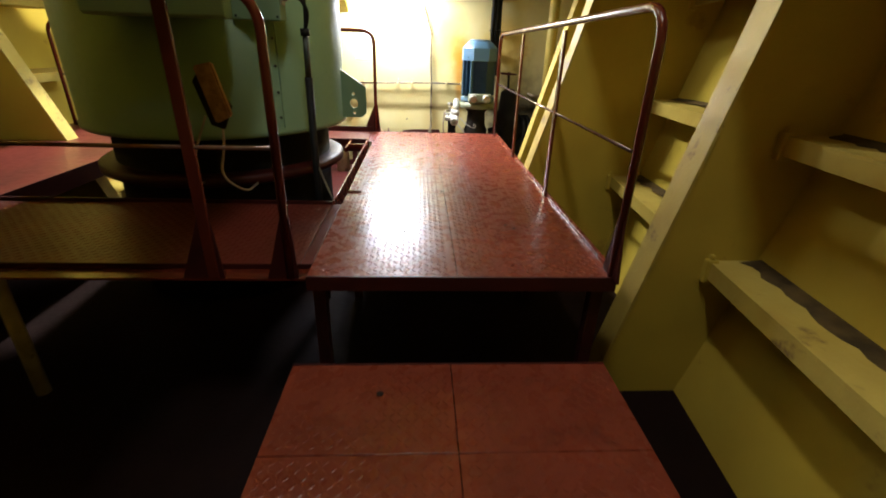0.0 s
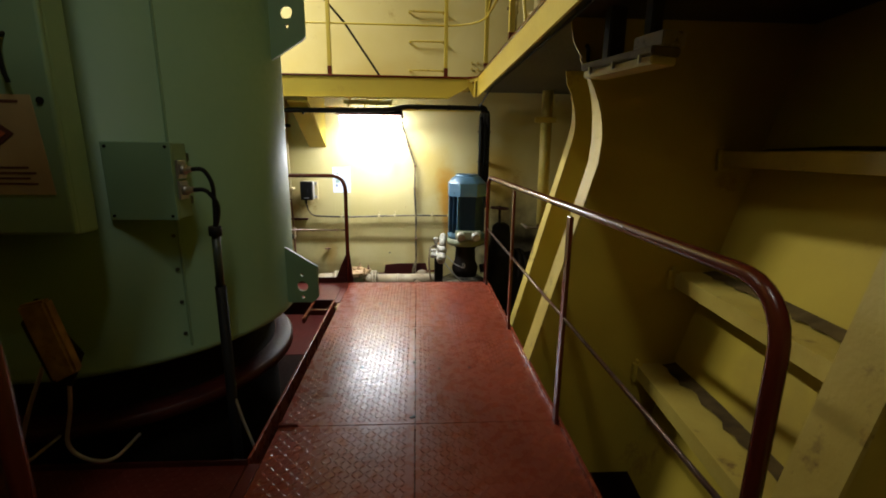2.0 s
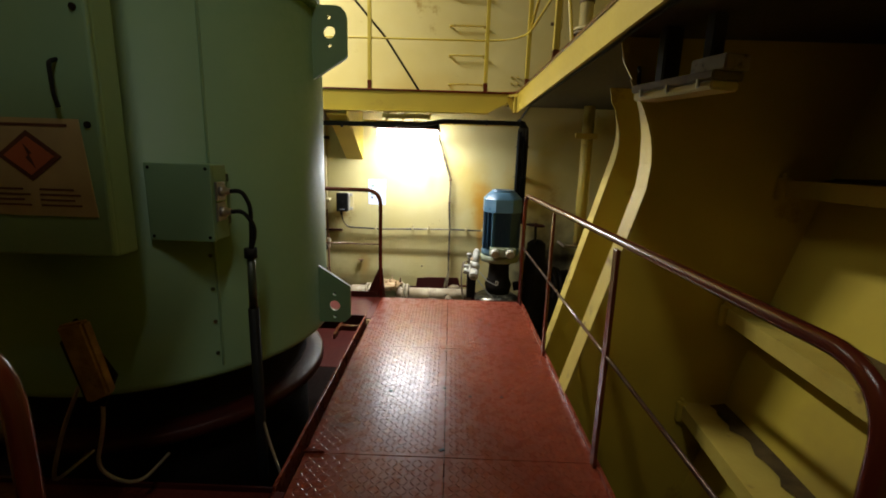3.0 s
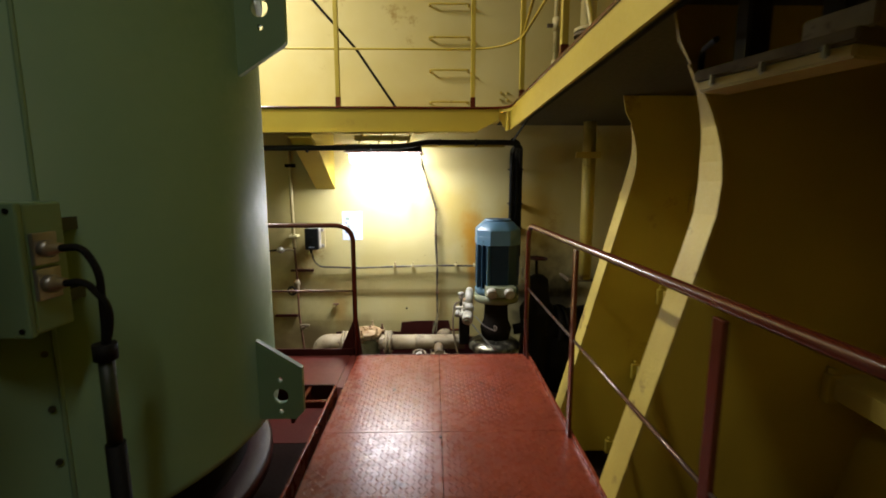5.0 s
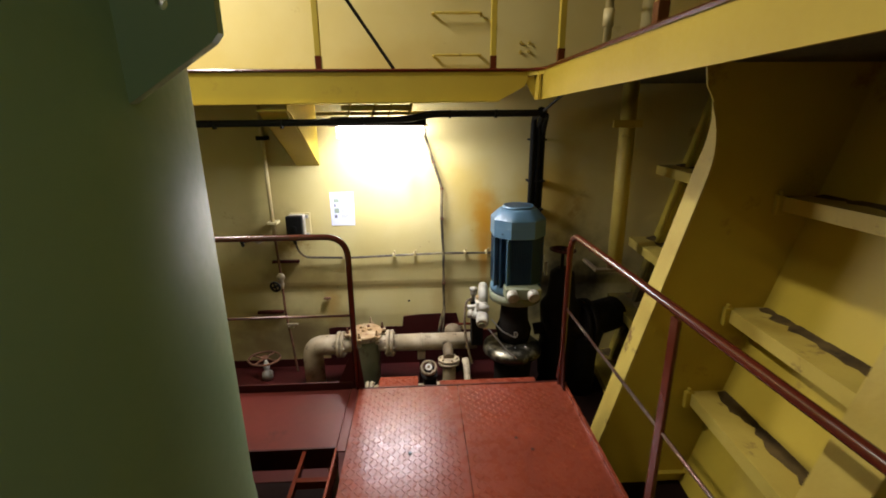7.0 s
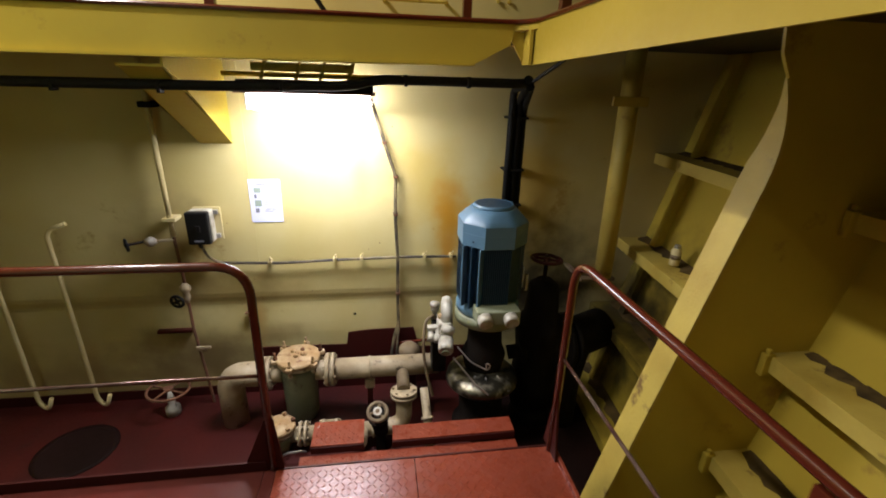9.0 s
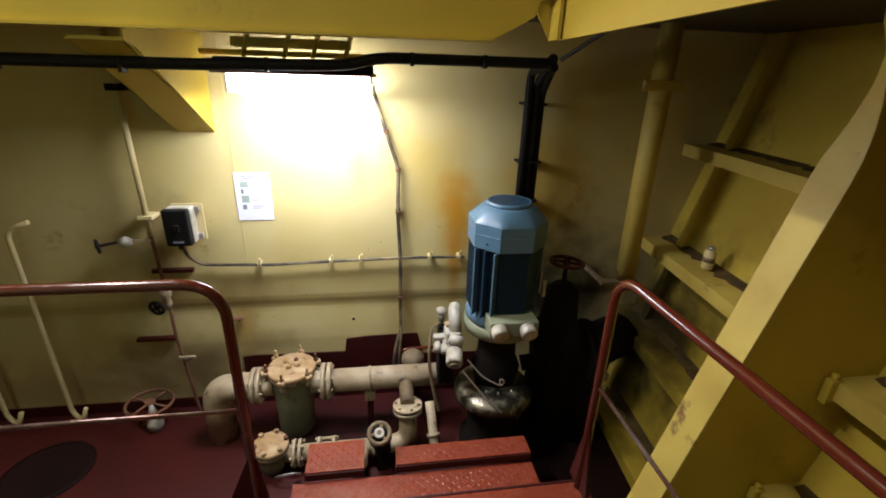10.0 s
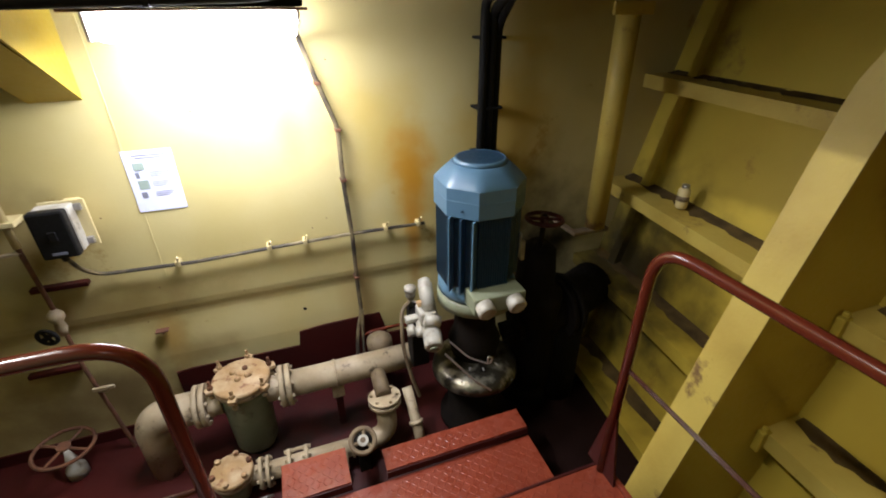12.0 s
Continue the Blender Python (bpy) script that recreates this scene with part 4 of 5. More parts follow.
# manhole
solid("manhole", lathe(B(), -1.86, 6.02, [(0.24, -0.7395), (0.24, -0.734), (0.20, -0.733), (0.19, -0.736)], 32), BILGE, "dark round manhole in the raised floor", "manhole")
fv = thing("floor_valve", (-1.35, 6.3, -0.74), "rusty beige valve wheel on a stem above the floor", "valve")
handwheel(fv, (-1.40, 6.36, -0.55), (0.05, 0.04, 1), 0.138, RUST, 0.010, 4)
part("stem", lathe(B(), -1.38, 6.33, [(0.05, -0.74), (0.05, -0.68), (0.022, -0.65), (0.030, -0.62), (0.012, -0.55)], 12), WHITE, fv)

# dark red paint area at the foot of the bulkhead
bm = prism(B(), [(-5.0, -0.74), (-5.0, -0.655), (-0.82, -0.665), (-0.82, -0.345), (-0.74, -0.335), (-0.12, -0.345), (-0.105, -0.24), (0.05, -0.225), (0.405, -0.22), (0.45, -0.40), (1.1, -0.42), (1.1, -0.74)], "y", WALL_Y - 0.012, WALL_Y + 0.002)
solid("baseboard_plate", bm, RED_DARK, "dark red painted plating at the foot of the bulkhead", "plating", kind="structure")


# ---- pipework ----
def flange(parent, p, axis, r, t=0.03, bolts=8):
    f = part("flange", disc(B(), p, axis, r, t, 24), BEIGE, parent)
    a = Vector(axis).normalized()
    u = a.orthogonal().normalized()
    w = a.cross(u)
    for k in range(bolts):
        q = Vector(p) + (r * 0.8) * (math.cos(2 * math.pi * k / bolts) * u + math.sin(2 * math.pi * k / bolts) * w)
        part("bolt", tube(B(), [q - a * (t * 0.5 + 0.014), q + a * (t * 0.5 + 0.014)], 0.009, 6), BEIGE, f)
    return f


def strainer(c, r, z0, z1, lid_r, name_label, bolts, eared):
    s = thing("strainer", (c[0], c[1], z0), name_label, "strainer", "strainers")
    part("body", lathe(B(), c[0], c[1], [(r * 0.72, z0), (r * 0.9, z0 + 0.05), (r, z1 - 0.10), (r * 1.02, z1 - 0.05)], 32), GREY_GREEN, s)
    part("neck_flange", lathe(B(), c[0], c[1], [(r, z1 - 0.05), (lid_r * 0.97, z1 - 0.046), (lid_r * 0.97, z1 - 0.021), (r, z1 - 0.02)], 32), BEIGE, s)
    bm = B()
    lathe(bm, c[0], c[1], [(lid_r * 0.98, z1 - 0.0195), (lid_r, z1 - 0.015), (lid_r, z1 + 0.006), (lid_r * 0.93, z1 + 0.012), (lid_r * 0.5, z1 + 0.014), (lid_r * 0.42, z1 + 0.026), (lid_r * 0.2, z1 + 0.030)], 28)
    part("lid", bm, RUSTY, s, "rust stained bolted lid")
    for k in range(bolts):
        a = 2 * math.pi * k / bolts + 0.3
        at = lid_r * (1.03 if eared else 0.86)
        x, y = c[0] + at * math.cos(a), c[1] + at * math.sin(a)
        if eared:
            ear = box(B(), -0.032, 0.030, -0.021, 0.021, z1 - 0.018, z1 + 0.010, 0.006)
            bmesh.ops.transform(ear, matrix=pose(x, y, 0, 0, 0, math.degrees(a)), verts=ear.verts[:])
            part("ear", ear, RUSTY, s)
        high = 0.062 if eared else 0.033
        part("bolt", lathe(B(), x, y, [(0.015, z1 + 0.0105), (0.015, z1 + 0.030), (0.009, z1 + 0.0305), (0.009, z1 + high)], 6, False), RUST if k % 3 == 0 else RUSTY, s)
        if eared:
            part("nut", lathe(B(), x, y, [(0.008, z1 - 0.075), (0.008, z1 - 0.066), (0.016, z1 - 0.065), (0.016, z1 - 0.047)], 6, False), BEIGE, s)
    if eared:
        for k, (dx, dy, w) in enumerate(((-0.035, 0.02, 0.02), (0.025, 0.035, 0.016), (0.04, -0.02, 0.022), (-0.01, -0.04, 0.018), (0.0, 0.0, 0.024))):
            part("lid_boss", lathe(B(), c[0] + dx, c[1] + dy, [(w, z1 + 0.024), (w * 0.9, z1 + 0.040), (w * 0.5, z1 + 0.046)], 9), RUST if k == 1 else RUSTY, s)
    return s


strainer((-0.435, 6.22), 0.128, FLOOR, -0.235, 0.150, "large beige strainer pot with a rust stained bolted lid", 6, True)
small = strainer((-0.535, 5.90), 0.085, FLOOR, -0.555, 0.105, "small beige strainer pot with a round rusty lid", 6, False)

part("lift_handle", tube(B(), rounded([(-0.50, 5.79, -0.70), (-0.47, 5.76, -0.66), (-0.38, 5.76, -0.65), (-0.36, 5.79, -0.69)], 0.03), 0.008, 8), STEEL, small, "bare steel loop handle")
line = thing("suction_pipe", (0.1, 6.2, FLOOR), "thick beige painted pipe with bolted flanges and an elbow", "pipe")
PZ, PYL = -0.345, 6.20
part("straight_pipe", tube(B(), [(-0.20, PYL, PZ), (0.56, PYL, PZ)], 0.075, 24), BEIGE, line)
part("pot_neck", tube(B(), [(-0.32, PYL, PZ), (-0.22, PYL, PZ)], 0.07, 20), BEIGE, line)
flange(line, (-0.235, PYL, PZ), (1, 0, 0), 0.118, 0.028)
flange(line, (-0.200, PYL, PZ), (1, 0, 0), 0.118, 0.028)
part("band", disc(B(), (0.06, PYL, PZ), (1, 0, 0), 0.083, 0.014, 24), BEIGE, line)
part("pot_neck", tube(B(), [(-0.65, PYL, PZ), (-0.55, PYL, PZ)], 0.07, 20), BEIGE, line)
flange(line, (-0.635, PYL, PZ), (1, 0, 0), 0.115, 0.026)
flange(line, (-0.668, PYL, PZ), (1, 0, 0), 0.115, 0.026)
part("elbow", tube(B(), rounded([(-0.68, PYL, PZ), (-0.905, PYL, PZ), (-0.905, PYL, -0.739)], 0.17, 10), 0.088, 22), BEIGE, line)
part("support_clamp", box(B(), 0.025, 0.095, 6.15, 6.22, PZ - 0.15, PZ - 0.074, 0.006), BEIGE, line)
part("support_post", box(B(), 0.04, 0.08, 6.17, 6.21, FLOOR, PZ - 0.1505), RED_DARK, line)

sec = thing("branch_pipe", (-0.1, 5.9, FLOOR), "thin beige painted pipe with flanges, elbow and a stop valve", "pipe")
QZ, QY = -0.635, 5.90
part("straight_pipe", tube(B(), [(-0.46, QY, QZ), (0.12, QY, QZ)], 0.05, 18), BEIGE, sec)
for x in (-0.40, -0.365, -0.255, -0.165):
    flange(sec, (x, QY, QZ), (1, 0, 0), 0.082, 0.018, 6)
for k in range(4):
    a = math.pi / 4 + math.pi / 2 * k
    part("tie_rod", tube(B(), [(-0.28, QY + 0.07 * math.cos(a), QZ + 0.07 * math.sin(a)), (-0.14, QY + 0.07 * math.cos(a), QZ + 0.07 * math.sin(a))], 0.009, 6), BEIGE, sec)
part("band", disc(B(), (0.08, QY, QZ), (1, 0, 0), 0.062, 0.014), BEIGE, sec)
part("elbow", tube(B(), rounded([(0.10, QY, QZ), (0.295, QY + 0.02, QZ), (0.295, 5.97, -0.40)], 0.13, 8), 0.056, 18), BEIGE, sec)
flange(sec, (0.295, 5.965, -0.425), (0, 0.15, 1), 0.092, 0.018, 6)
flange(sec, (0.295, 5.97, -0.398), (0, 0.15, 1), 0.092, 0.018, 6)
# neck in darker beige: shade from the suction pipe put into the colour
part("riser", tube(B(), [(0.295, 5.975, -0.392), (0.295, 6.16, -0.362)], 0.045, 16), RUSTY_DARK, sec)
part("side_cap", tube(B(), [(0.0, QY, QZ), (-0.01, QY - 0.13, QZ + 0.01)], 0.052, 16), BEIGE, sec)
part("support_post", box(B(), -0.05, 0.0, 5.88, 5.92, FLOOR, QZ - 0.048), RED_DARK, sec)
vl = thing("stop_valve", (0.12, 5.75, FLOOR), "dark stop valve with a small round handwheel", "valve")
part("bonnet", tube(B(), [(0.135, 5.86, -0.62), (0.125, 5.72, -0.42), (0.118, 5.62, -0.28)], [0.05, 0.055, 0.03], 14), NEAR_BLACK, vl)
part("yoke_ring", disc(B(), (0.121, 5.66, -0.33), (-0.03, -0.55, 1), 0.065, 0.018, 20), NEAR_BLACK, vl)
handwheel(vl, (0.117, 5.60, -0.245), (-0.03, -0.55, 1), 0.055, RUSTY_DARK, 0.012, 3)
part("hub_cap", disc(B(), (0.117, 5.595, -0.238), (-0.03, -0.55, 1), 0.026, 0.016, 16), WHITE, vl)
part("foot", box(B(), 0.10, 0.16, 5.80, 5.87, FLOOR, -0.62), NEAR_BLACK, vl)
solid("drain_pipe", tube(B(), [(0.44, 6.02, -0.42), (0.455, 5.86, -0.60), (0.46, 5.80, FLOOR)], 0.030, 12), BEIGE, "beige painted drain pipe dropping from the suction line", "pipe")
solid("drain_clamp", disc(B(), (0.452, 5.885, -0.57), (0.05, -0.6, -0.7), 0.042, 0.02, 12), BEIGE, "clamp ring round the drain pipe", "clamp")

# ---- motor and pump ----
MX, MY = 0.846, 5.985


def cut_square(bm, rings):
    """Rings (half width, corner cut, z) of a square with cut corners about the motor's axis."""
    loops = []
    for h, c, z in rings:
        k = h - c
        loops.append([bm.verts.new((MX + a, MY + b, z)) for a, b in ((-k, -h), (k, -h), (h, -k), (h, k), (k, h), (-k, h), (-h, k), (-h, -k))])
    for p, q in zip(loops, loops[1:]):
        for i in range(8):
            bm.faces.new((p[i], p[(i + 1) % 8], q[(i + 1) % 8], q[i]))
    bm.faces.new(loops[0][::-1])
    bm.faces.new(loops[-1])
    bmesh.ops.recalc_face_normals(bm, faces=bm.faces)
    return bm


motor = thing("electric_motor", (MX, MY, 0.2), "blue upright electric motor with a faceted light blue cowl", "motor")
part("cowl", cut_square(B(), [(0.197, 0.109, 0.697), (0.201, 0.111, 0.703), (0.201, 0.111, 0.774), (0.2025, 0.112, 0.777), (0.201, 0.111, 0.780), (0.201, 0.111, 0.836)]), BLUE_LIGHT, motor, "light blue faceted fan cowl")
bm = B()
loops = []
for s_, z in ((0.0, 0.836), (0.06, 0.845), (0.3, 0.866), (0.6, 0.890), (0.85, 0.908), (1.0, 0.913)):
    loop = []
    for k in range(48):
        a = 2 * math.pi * k / 48
        octagon = 0.201 / max(abs(math.cos(a)), abs(math.sin(a)), (abs(math.cos(a)) + abs(math.sin(a))) * 0.691)
        r = octagon + (0.130 - octagon) * s_
        loop.append(bm.verts.new((MX + r * math.cos(a), MY + r * math.sin(a), z)))
    loops.append(loop)
for p, q in zip(loops, loops[1:]):
    for k in range(48):
        bm.faces.new((p[k], p[(k + 1) % 48], q[(k + 1) % 48], q[k])).smooth = True
bm.faces.new(loops[-1])
bmesh.ops.recalc_face_normals(bm, faces=bm.faces)
part("cowl_cone", bm, BLUE_LIGHT, motor)
part("cowl_rim", lathe(B(), MX, MY, [(0.130, 0.908), (0.122, 0.927), (0.117, 0.932), (0.112, 0.9325), (0.110, 0.930)], 40), BLUE_LIGHT, motor)
# top disc coloured darker in place of its duller reflection
part("cowl_top_disc", lathe(B(), MX, MY, [(0.109, 0.925), (0.109, 0.9312)], 40), BLUE_DARK, motor, "round top plate with its duller reflection in the darker blue")
part("casing", cut_square(B(), [(0.172, 0.095, 0.30), (0.172, 0.095, 0.712)]), BLUE_DARK, motor)
for k in range(13):
    d = -0.075 + 0.15 * k / 12
    for sx, sy in ((0, -1), (1, 0), (-1, 0)):
        bm = B()
        if sx == 0:
            box(bm, MX + d - 0.002, MX + d + 0.002, MY - 0.196, MY - 0.1715, 0.31, 0.70)
        else:
            x0, x1 = sorted((MX + sx * 0.196, MX + sx * 0.1715))
            box(bm, x0, x1, MY + d - 0.002, MY + d + 0.002, 0.31, 0.70)
        part("cooling_fin", bm, BLUE_DARK, motor)
for a, mat in ((0.0, BLUE_LIGHT), (0.5, BLUE_DARK), (1.0, BLUE_LIGHT)):
    x, y = MX - 0.168 + 0.085 * a, MY - 0.085 - 0.085 * a
    bm = box(B(), -0.005, 0.005, -0.05, 0.0, 0.30, 0.70, 0.002)
    bmesh.ops.transform(bm, matrix=pose(x, y, 0, 0, 0, -45), verts=bm.verts[:])
    part("mounting_rib", bm, mat, motor)
part("end_shield", lathe(B(), MX, MY, [(0.19, 0.225), (0.205, 0.235), (0.205, 0.275), (0.178, 0.31)], 40), BLUE_LIGHT, motor)
part("mount_flange", lathe(B(), MX, MY, [(0.18, 0.150), (0.21, 0.155), (0.21, 0.22), (0.19, 0.2245)], 40), GREY_GREEN, motor, "grey green mounting flange")
part("terminal_box", box(B(), 0.715, 0.985, 5.70, 5.83, 0.245, 0.335, 0.008), GREY_GREEN, motor, "grey green terminal box")
for x in (0.762, 0.920):
    part("cable_gland", tube(B(), [(x, 5.705, 0.298), (x, 5.675, 0.290), (x, 5.655, 0.284), (x, 5.648, 0.282)], [0.043, 0.045, 0.045, 0.036], 20), WHITE, motor, "round off-white gland cap")
part("name_plate", box(B(), MX + 0.197, MX + 0.203, MY - 0.09, MY - 0.02, 0.40, 0.54), WHITE, motor)
part("cowl_screw", disc(B(), (MX - 0.146, MY - 0.146, 0.735), (1, 1, 0), 0.007, 0.008, 8), BLUE_DARK, motor)

pump = thing("pump", (MX, MY, FLOOR), "near-black upright pump with foil wrapped casing under the motor", "pump")
part("lantern", lathe(B(), MX, MY, [(0.13, -0.22), (0.15, -0.12), (0.12, -0.05), (0.11, 0.10), (0.16, 0.164)], 24), NEAR_BLACK, pump)
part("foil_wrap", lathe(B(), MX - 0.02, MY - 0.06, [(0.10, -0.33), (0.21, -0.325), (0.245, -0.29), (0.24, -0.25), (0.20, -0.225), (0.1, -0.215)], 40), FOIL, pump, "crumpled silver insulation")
part("casing", lathe(B(), MX, MY, [(0.20, FLOOR), (0.20, -0.70), (0.15, -0.66), (0.16, -0.45), (0.10, -0.33)], 28), NEAR_BLACK, pump)
part("tie_wire", tube(B(), rounded([(0.62, 5.78, 0.06), (0.70, 5.72, -0.02), (0.80, 5.68, -0.06), (0.815, 5.68, -0.02), (0.785, 5.68, -0.005), (0.79, 5.68, -0.05)], 0.03), 0.005, 6), STEEL, pump)
part("tie_wire", tube(B(), [(0.60, 5.80, -0.03), (0.73, 5.70, -0.17), (0.81, 5.67, -0.235)], 0.006, 6), STEEL, pump)
for a in (-2.2, -1.7, -1.1):
    part("strap", tube(B(), [(MX + 0.14 * math.cos(a), MY - 0.03 + 0.14 * math.sin(a), -0.215), (MX + 0.248 * math.cos(a), MY - 0.04 + 0.248 * math.sin(a), -0.26), (MX + 0.2 * math.cos(a), MY - 0.03 + 0.2 * math.sin(a), -0.32)], 0.006, 6), STEEL, pump)

act = thing("valve_actuator", (0.56, 5.95, -0.3), "grimy off-white valve actuator with cylinders and hoses", "actuator")
part("block", box(B(), 0.525, 0.615, 5.96, 6.08, -0.03, 0.12, 0.012), WHITE, act)
c = part("lower_cylinder", tube(B(), [(0.585, 6.0, 0.055), (0.572, 5.93, 0.022), (0.572, 5.93, 0.022), (0.560, 5.855, -0.012), (0.558, 5.845, -0.016)], [0.042, 0.042, 0.050, 0.050, 0.044], 20), WHITE, act)
part("end_plate", disc(B(), (0.556, 5.838, -0.019), (0.1, 0.9, 0.42), 0.026, 0.008, 16), GREY_GREEN, c)
part("upper_cylinder", tube(B(), [(0.600, 6.14, 0.215), (0.598, 6.12, 0.205), (0.598, 6.12, 0.205), (0.585, 6.0, 0.10)], [0.034, 0.034, 0.040, 0.040], 18), WHITE, act)
part("cross_cylinder", tube(B(), [(0.54, 5.95, 0.10), (0.62, 5.93, 0.075)], 0.032, 16), WHITE, act)
for x, y in ((0.515, 5.965), (0.472, 5.985)):
    part("pilot", tube(B(), [(x + 0.012, y + 0.05, 0.055), (x + 0.006, y + 0.015, 0.03), (x + 0.006, y + 0.015, 0.03), (x, y - 0.025, 0.0)], [0.018, 0.018, 0.024, 0.024], 14), WHITE, act)
part("manifold", box(B(), 0.455, 0.53, 6.0, 6.05, 0.045, 0.075, 0.006), WHITE, act)
part("top_knob", lathe(B(), 0.522, 6.15, [(0.018, 0.06), (0.018, 0.12), (0.028, 0.125), (0.028, 0.145), (0.020, 0.15), (0.034, 0.158), (0.034, 0.182), (0.012, 0.19)], 16), WHITE, act)
part("fitting", disc(B(), (0.555, 6.05, 0.135), (1, 0, 0.3), 0.020, 0.05, 10), RUSTY, act, "brass fitting")
part("bracket", box(B(), 0.50, 0.60, 6.07, 6.18, -0.33, 0.055, 0.006), NEAR_BLACK, act)
part("thin_pipe", tube(B(), rounded([(0.53, 6.12, 0.10), (0.58, 6.04, 0.14), (0.62, 5.98, 0.10), (0.63, 5.96, 0.05)], 0.04), 0.006, 8), STEEL, act)
part("hose", tube(B(), rounded([(0.51, 6.14, 0.09), (0.45, 6.08, 0.09), (0.425, 6.0, -0.08), (0.455, 5.95, -0.28), (0.49, 5.93, -0.42)], 0.10), 0.011, 8), RUSTY_DARK, act, "ochre rubber hose")

dark = thing("overboard_valve", (1.35, 6.1, FLOOR), "near-black valve and pipes behind the motor", "valve")
handwheel(dark, (1.22, 5.97, 0.56), (0.06, 0.04, 1), 0.094, RED_DARK, 0.012)
part("stem", tube(B(), [(1.22, 5.97, 0.58), (1.24, 6.02, 0.30)], 0.014, 8), NEAR_BLACK, dark)
part("body", lathe(B(), 1.26, 6.06, [(0.16, -0.62), (0.17, -0.35), (0.15, -0.2), (0.17, 0.0), (0.17, 0.05), (0.12, 0.12), (0.10, 0.34), (0.05, 0.38)], 20), NEAR_BLACK, dark)
# wide outlet and drop pipe added to fill the dark corner
part("outlet_pipe", tube(B(), rounded([(1.26, 6.06, -0.16), (1.50, 6.10, -0.14), (1.82, 6.22, -0.12)], 0.1), 0.15, 20), NEAR_BLACK, dark)
part("outlet_flange", disc(B(), (1.45, 6.09, -0.145), (1, 0.15, 0), 0.205, 0.045, 24), NEAR_BLACK, dark)
part("outlet_flange", disc(B(), (1.505, 6.10, -0.142), (1, 0.2, 0), 0.205, 0.045, 24), NEAR_BLACK, dark)
part("drop_pipe", tube(B(), rounded([(1.45, 6.0, FLOOR), (1.45, 6.0, -0.36), (1.55, 6.1, -0.2)], 0.1), 0.13, 18), NEAR_BLACK, dark)
part("foot", lathe(B(), 1.26, 6.06, [(0.17, FLOOR), (0.13, -0.62)], 20), NEAR_BLACK, dark)
part("side_pipe", tube(B(), rounded([(1.02, 6.0, -0.15), (1.15, 5.98, -0.12), (1.24, 6.04, 0.0)], 0.06), 0.05, 12), NEAR_BLACK, dark)
part("side_flange", disc(B(), (1.12, 5.985, -0.13), (1, 0, 0.2), 0.085, 0.03, 18), NEAR_BLACK, dark)
part("tag", box(B(), 1.075, 1.095, 5.93, 5.95, 0.36, 0.47), WHITE, dark)
cp = thing("corner_pipe", (1.75, 6.25, 0.3), "yellow painted vertical pipe in the corner by the hull", "pipe")
part("tube", tube(B(), [(1.768, 6.25, 1.86), (1.785, 6.25, 0.30)], 0.062, 20), YELLOW_WORN, cp)
part("bracket", box(B(), 1.62, 1.86, 6.17, 6.19, 1.50, 1.56, 0.004), YELLOW_WORN, cp)
part("bracket_foot", box(B(), 1.60, 1.86, 6.20, 6.26, 0.275, 0.2995, 0.004), RUSTY_DARK, cp)
part("bracket_strut", box(B(), 1.60, 1.635, 6.26, WALL_Y, 0.275, 0.2995, 0.004), RUSTY_DARK, cp)
can = thing("drink_can", (2.09, 5.918, 0.49), "small pale can standing on the hull stringer", "can")
CZ = 0.514
part("body", lathe(B(), 2.09, 5.918, [(0.028, CZ), (0.033, CZ + 0.006), (0.033, CZ + 0.105), (0.026, CZ + 0.118), (0.026, CZ + 0.121)], 20), CREAM, can)
part("label_band", lathe(B(), 2.09, 5.918, [(0.0335, CZ + 0.045), (0.0335, CZ + 0.075)], 20), RUSTY_DARK, can)
part("cap", lathe(B(), 2.09, 5.918, [(0.02, CZ + 0.1215), (0.02, CZ + 0.14)], 14), STEEL, can)

# ---- lamp on the side deck ----
lb = thing("fluorescent_lamp", (1.22, 3.0, 1.6), "unlit grey fluorescent lamp under the side deck", "lamp", "fluorescent lamps")
u, w = Vector((0.28, -0.96, 0.0)), Vector((0.96, 0.28, 0.0))
o = Vector((1.11, 3.32, 1.56))


def slab(a0, a1, b0, b1, z0, z1):
    bm = B()
    vs = [bm.verts.new(o + u * a + w * b + Vector((0, 0, z))) for z in (z0, z1) for a, b in ((a0, b0), (a1, b0), (a1, b1), (a0, b1))]
    for q in ((3, 2, 1, 0), (4, 5, 6, 7), (0, 1, 5, 4), (1, 2, 6, 5), (2, 3, 7, 6), (3, 0, 4, 7)):
        bm.faces.new([vs[i] for i in q])
    bmesh.ops.recalc_face_normals(bm, faces=bm.faces)
    bmesh.ops.bevel(bm, geom=bm.edges[:], offset=0.006, segments=2, affect="EDGES")
    return bm


part("diffuser", slab(0.0, 0.44, 0.0, 0.13, -0.004, 0.03), CREAM, lb, "dull yellowed diffuser")
for k in range(3):
    part("clip", slab(0.05 + 0.16 * k, 0.07 + 0.16 * k, -0.014, 0.0, 0.005, 0.045), STEEL, lb)
part("housing", slab(-0.01, 0.45, -0.01, 0.14, 0.0305, 0.065), RUSTY_DARK, lb)
# brackets share the shade-dark underside colour so they barely show
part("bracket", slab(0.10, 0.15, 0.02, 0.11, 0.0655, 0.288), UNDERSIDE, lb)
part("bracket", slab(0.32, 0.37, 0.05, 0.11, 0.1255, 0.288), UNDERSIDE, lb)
part("ballast_box", slab(0.29, 0.46, 0.03, 0.15, 0.0655, 0.125), BEIGE, lb)
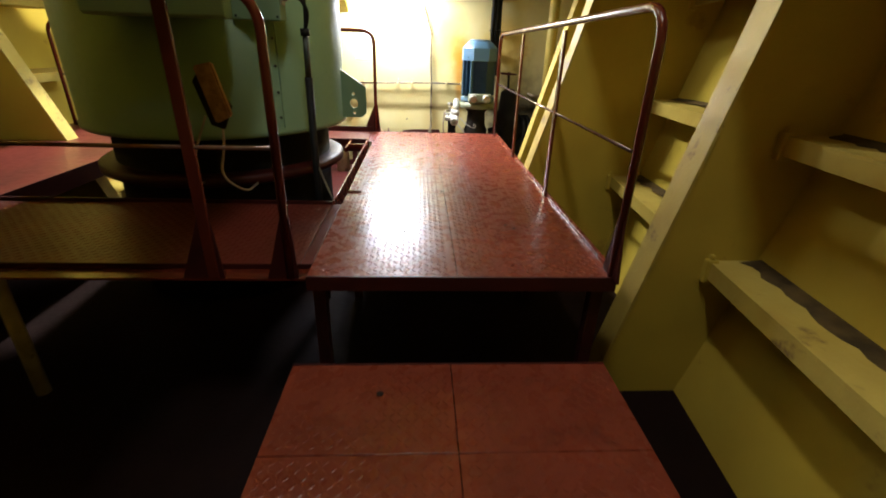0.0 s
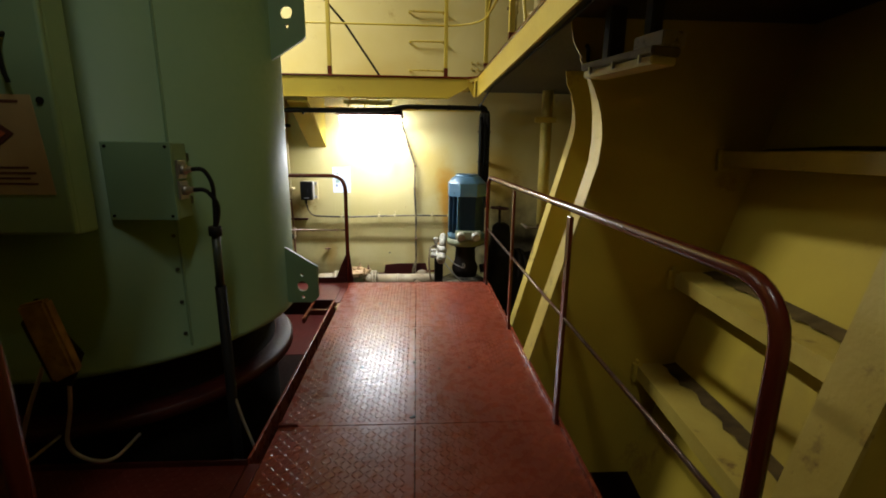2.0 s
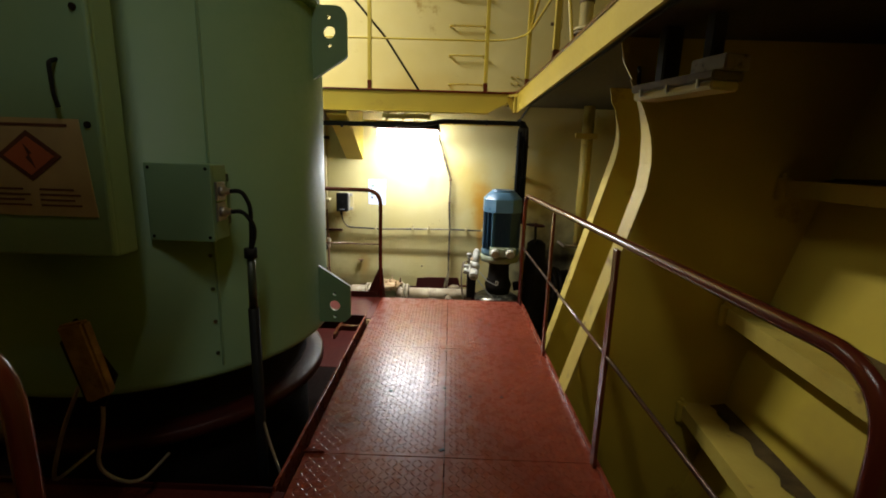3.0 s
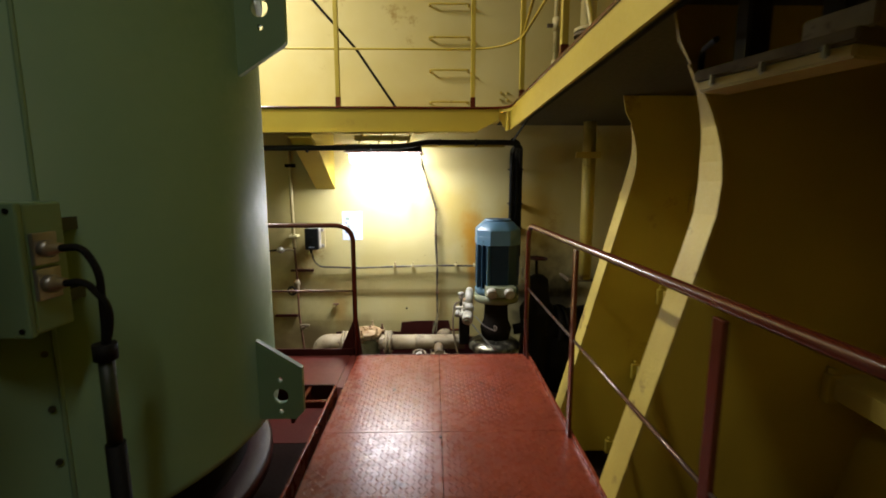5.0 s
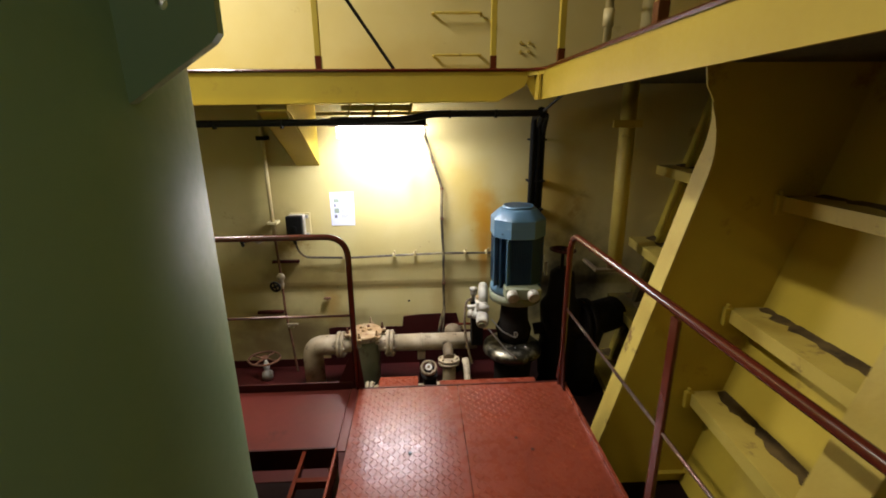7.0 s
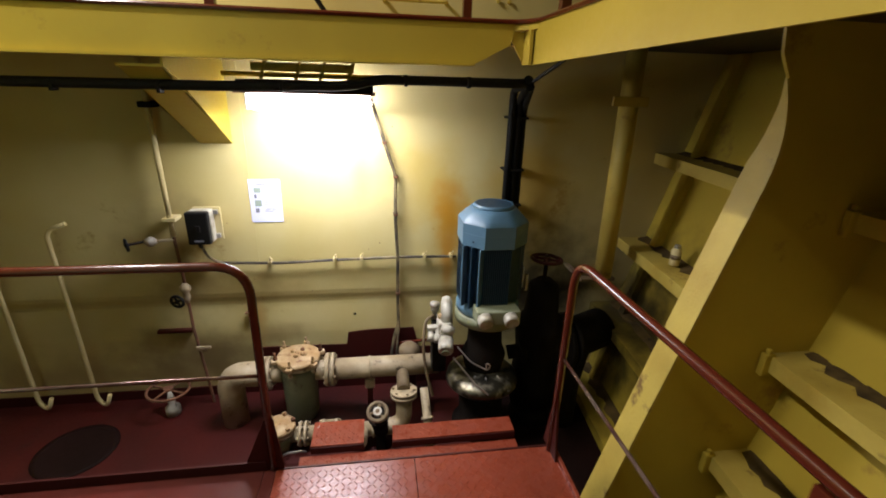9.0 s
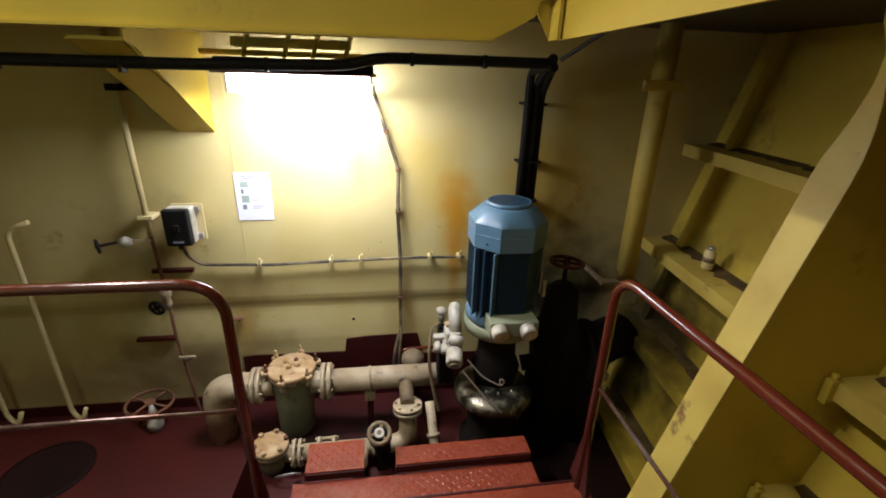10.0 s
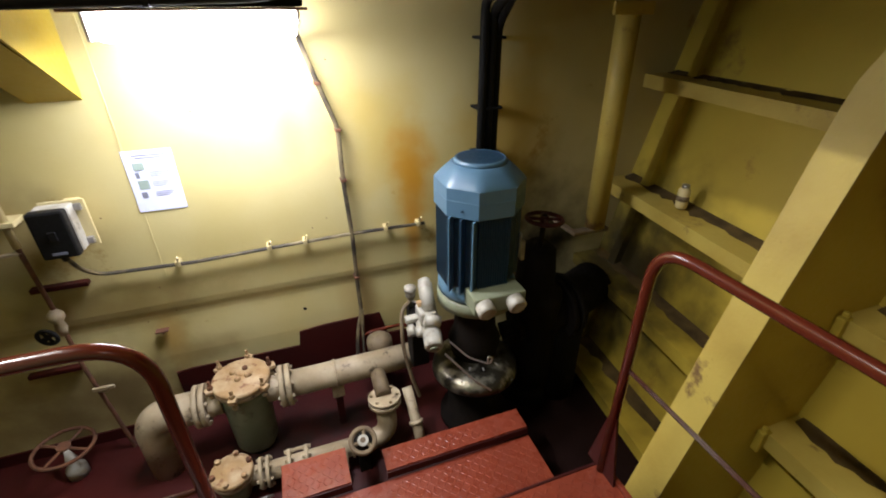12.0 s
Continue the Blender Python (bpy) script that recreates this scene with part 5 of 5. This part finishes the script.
part("lamp_cable", tube(B(), rounded([o + u * 0.02 + w * 0.08 + Vector((0, 0, 0.05)), o + u * -0.05 + w * 0.06 + Vector((0, 0, 0.06)), o + u * -0.03 + w * 0.04 + Vector((0, 0, 0.14)), o + u * 0.15 + w * -0.1 + Vector((0, 0, 0.11))], 0.05), 0.009, 8), NEAR_BLACK, lb)

# ---- upper level ----
ladder = thing("wall_ladder", (0.4, 6.45, 2.0), "yellow painted rung ladder on the bulkhead of the upper level", "ladder")
for k in range(7):
    z = 2.07 + 0.307 * k
    part("rung", tube(B(), rounded([(0.215, WALL_Y, z), (0.215, 6.465, z), (0.595, 6.465, z), (0.595, WALL_Y, z)], 0.02), 0.011, 8), YELLOW_WORN, ladder)
ur = thing("upper_railing", (0.2, 5.72, DECK_HI), "pale yellow painted railing round the deck opening", "railing")
for z in (2.84, 2.36):
    part("rail_bar", tube(B(), rounded([(-3.5, 5.72, z), (0.93, 5.72, z), (0.93, -3.0, z)], 0.45, 10), 0.016 if z > 2.5 else 0.009, 10), YELLOW, ur)
for x, y in ((-2.9, 5.72), (-1.7, 5.72), (-0.55, 5.72), (0.58, 5.72), (0.93, 5.40), (0.93, 4.26), (0.93, 3.1), (0.93, 1.9), (0.93, 0.7), (0.93, -0.5)):
    part("post", box(B(), x - 0.018, x + 0.018, y - 0.018, y + 0.018, DECK_HI + 0.09, 2.83, 0.003), YELLOW, ur)
    part("post_foot", box(B(), x - 0.02, x + 0.02, y - 0.02, y + 0.02, DECK_HI - 0.001, DECK_HI + 0.089), RAIL, ur, "brown painted post foot")
for p, q in (((0.93, 5.38, 2.37), (0.93, 4.30, 2.80)), ((0.93, 4.28, 2.80), (0.93, 3.84, 1.93))):
    part("brace", tube(B(), [p, q], 0.011, 8), YELLOW, ur)
solid("slack_cable", tube(B(), [(-0.95, 5.76, 2.98), (-0.40, 5.76, 2.375), (-0.066, 5.74, 1.89)], 0.011, 8), NEAR_BLACK, "dark cable hanging slantwise behind the upper railing", "cable")
up = thing("riser_pipe", (1.36, 5.2, DECK_HI), "pale cream painted riser pipe with a bolted flange", "pipe")
part("tube", tube(B(), [(1.36, 5.2, DECK_HI), (1.36, 5.2, CEIL)], 0.055, 20), CREAM, up)
part("flange", disc(B(), (1.36, 5.2, 2.345), (0, 0, 1), 0.098, 0.022, 28), CREAM, up)
part("flange", disc(B(), (1.36, 5.2, 2.315), (0, 0, 1), 0.098, 0.022, 28), RUSTY_DARK, up)
part("band", disc(B(), (1.36, 5.2, 2.56), (0, 0, 1), 0.062, 0.02, 24), RUSTY_DARK, up)
thin = thing("riser_pipe", (1.16, 5.3, DECK_HI), "thin cream painted riser pipe with couplings", "pipe")
part("tube", tube(B(), [(1.16, 5.3, DECK_HI), (1.16, 5.3, CEIL)], 0.022, 12), CREAM, thin)
for z in (2.12, 2.42):
    part("coupling", tube(B(), [(1.16, 5.3, z - 0.045), (1.16, 5.3, z + 0.045)], 0.030, 12), CREAM, thin)
part("clamp", box(B(), 1.09, 1.165, 5.29, 5.31, 2.40, 2.425, 0.003), RUSTY_DARK, thin)
for x, z in ((0.93, 2.10), (1.0, 2.10), (0.93, 2.17), (1.0, 2.17)):
    solid("wall_stud", disc(B(), (x, 6.52, z), (0, 1, 0), 0.012, 0.03, 8), YELLOW_WORN, "small welded stud on the bulkhead", "stud", "bulkhead studs")
for x, y, z, _ in UPPER_LAMPS:
    f = thing("fluorescent_lamp", (x, y, z + 0.1), "lit fluorescent lamp hung under the upper deckhead", "lamp", "fluorescent lamps")
    part("housing", box(B(), x - 0.11, x + 0.11, y - 0.65, y + 0.65, z + 0.05, z + 0.12, 0.01), WHITE, f)
    part("diffuser", box(B(), x - 0.08, x + 0.08, y - 0.6, y + 0.6, z + 0.012, z + 0.0495, 0.008), UPPER_GLOW, f)
    for dy in (-0.5, 0.5):
        part("rod", tube(B(), [(x, y + dy, z + 0.119), (x, y + dy, CEIL)], 0.01, 8), STEEL, f)
bm = box(B(), 2.0, 2.35, 5.28, 5.40, DECK_HI, CEIL)
solid("upper_hull_rib", bm, YELLOW, "yellow painted vertical frame on the hull of the upper level", "hull frame", kind="structure")
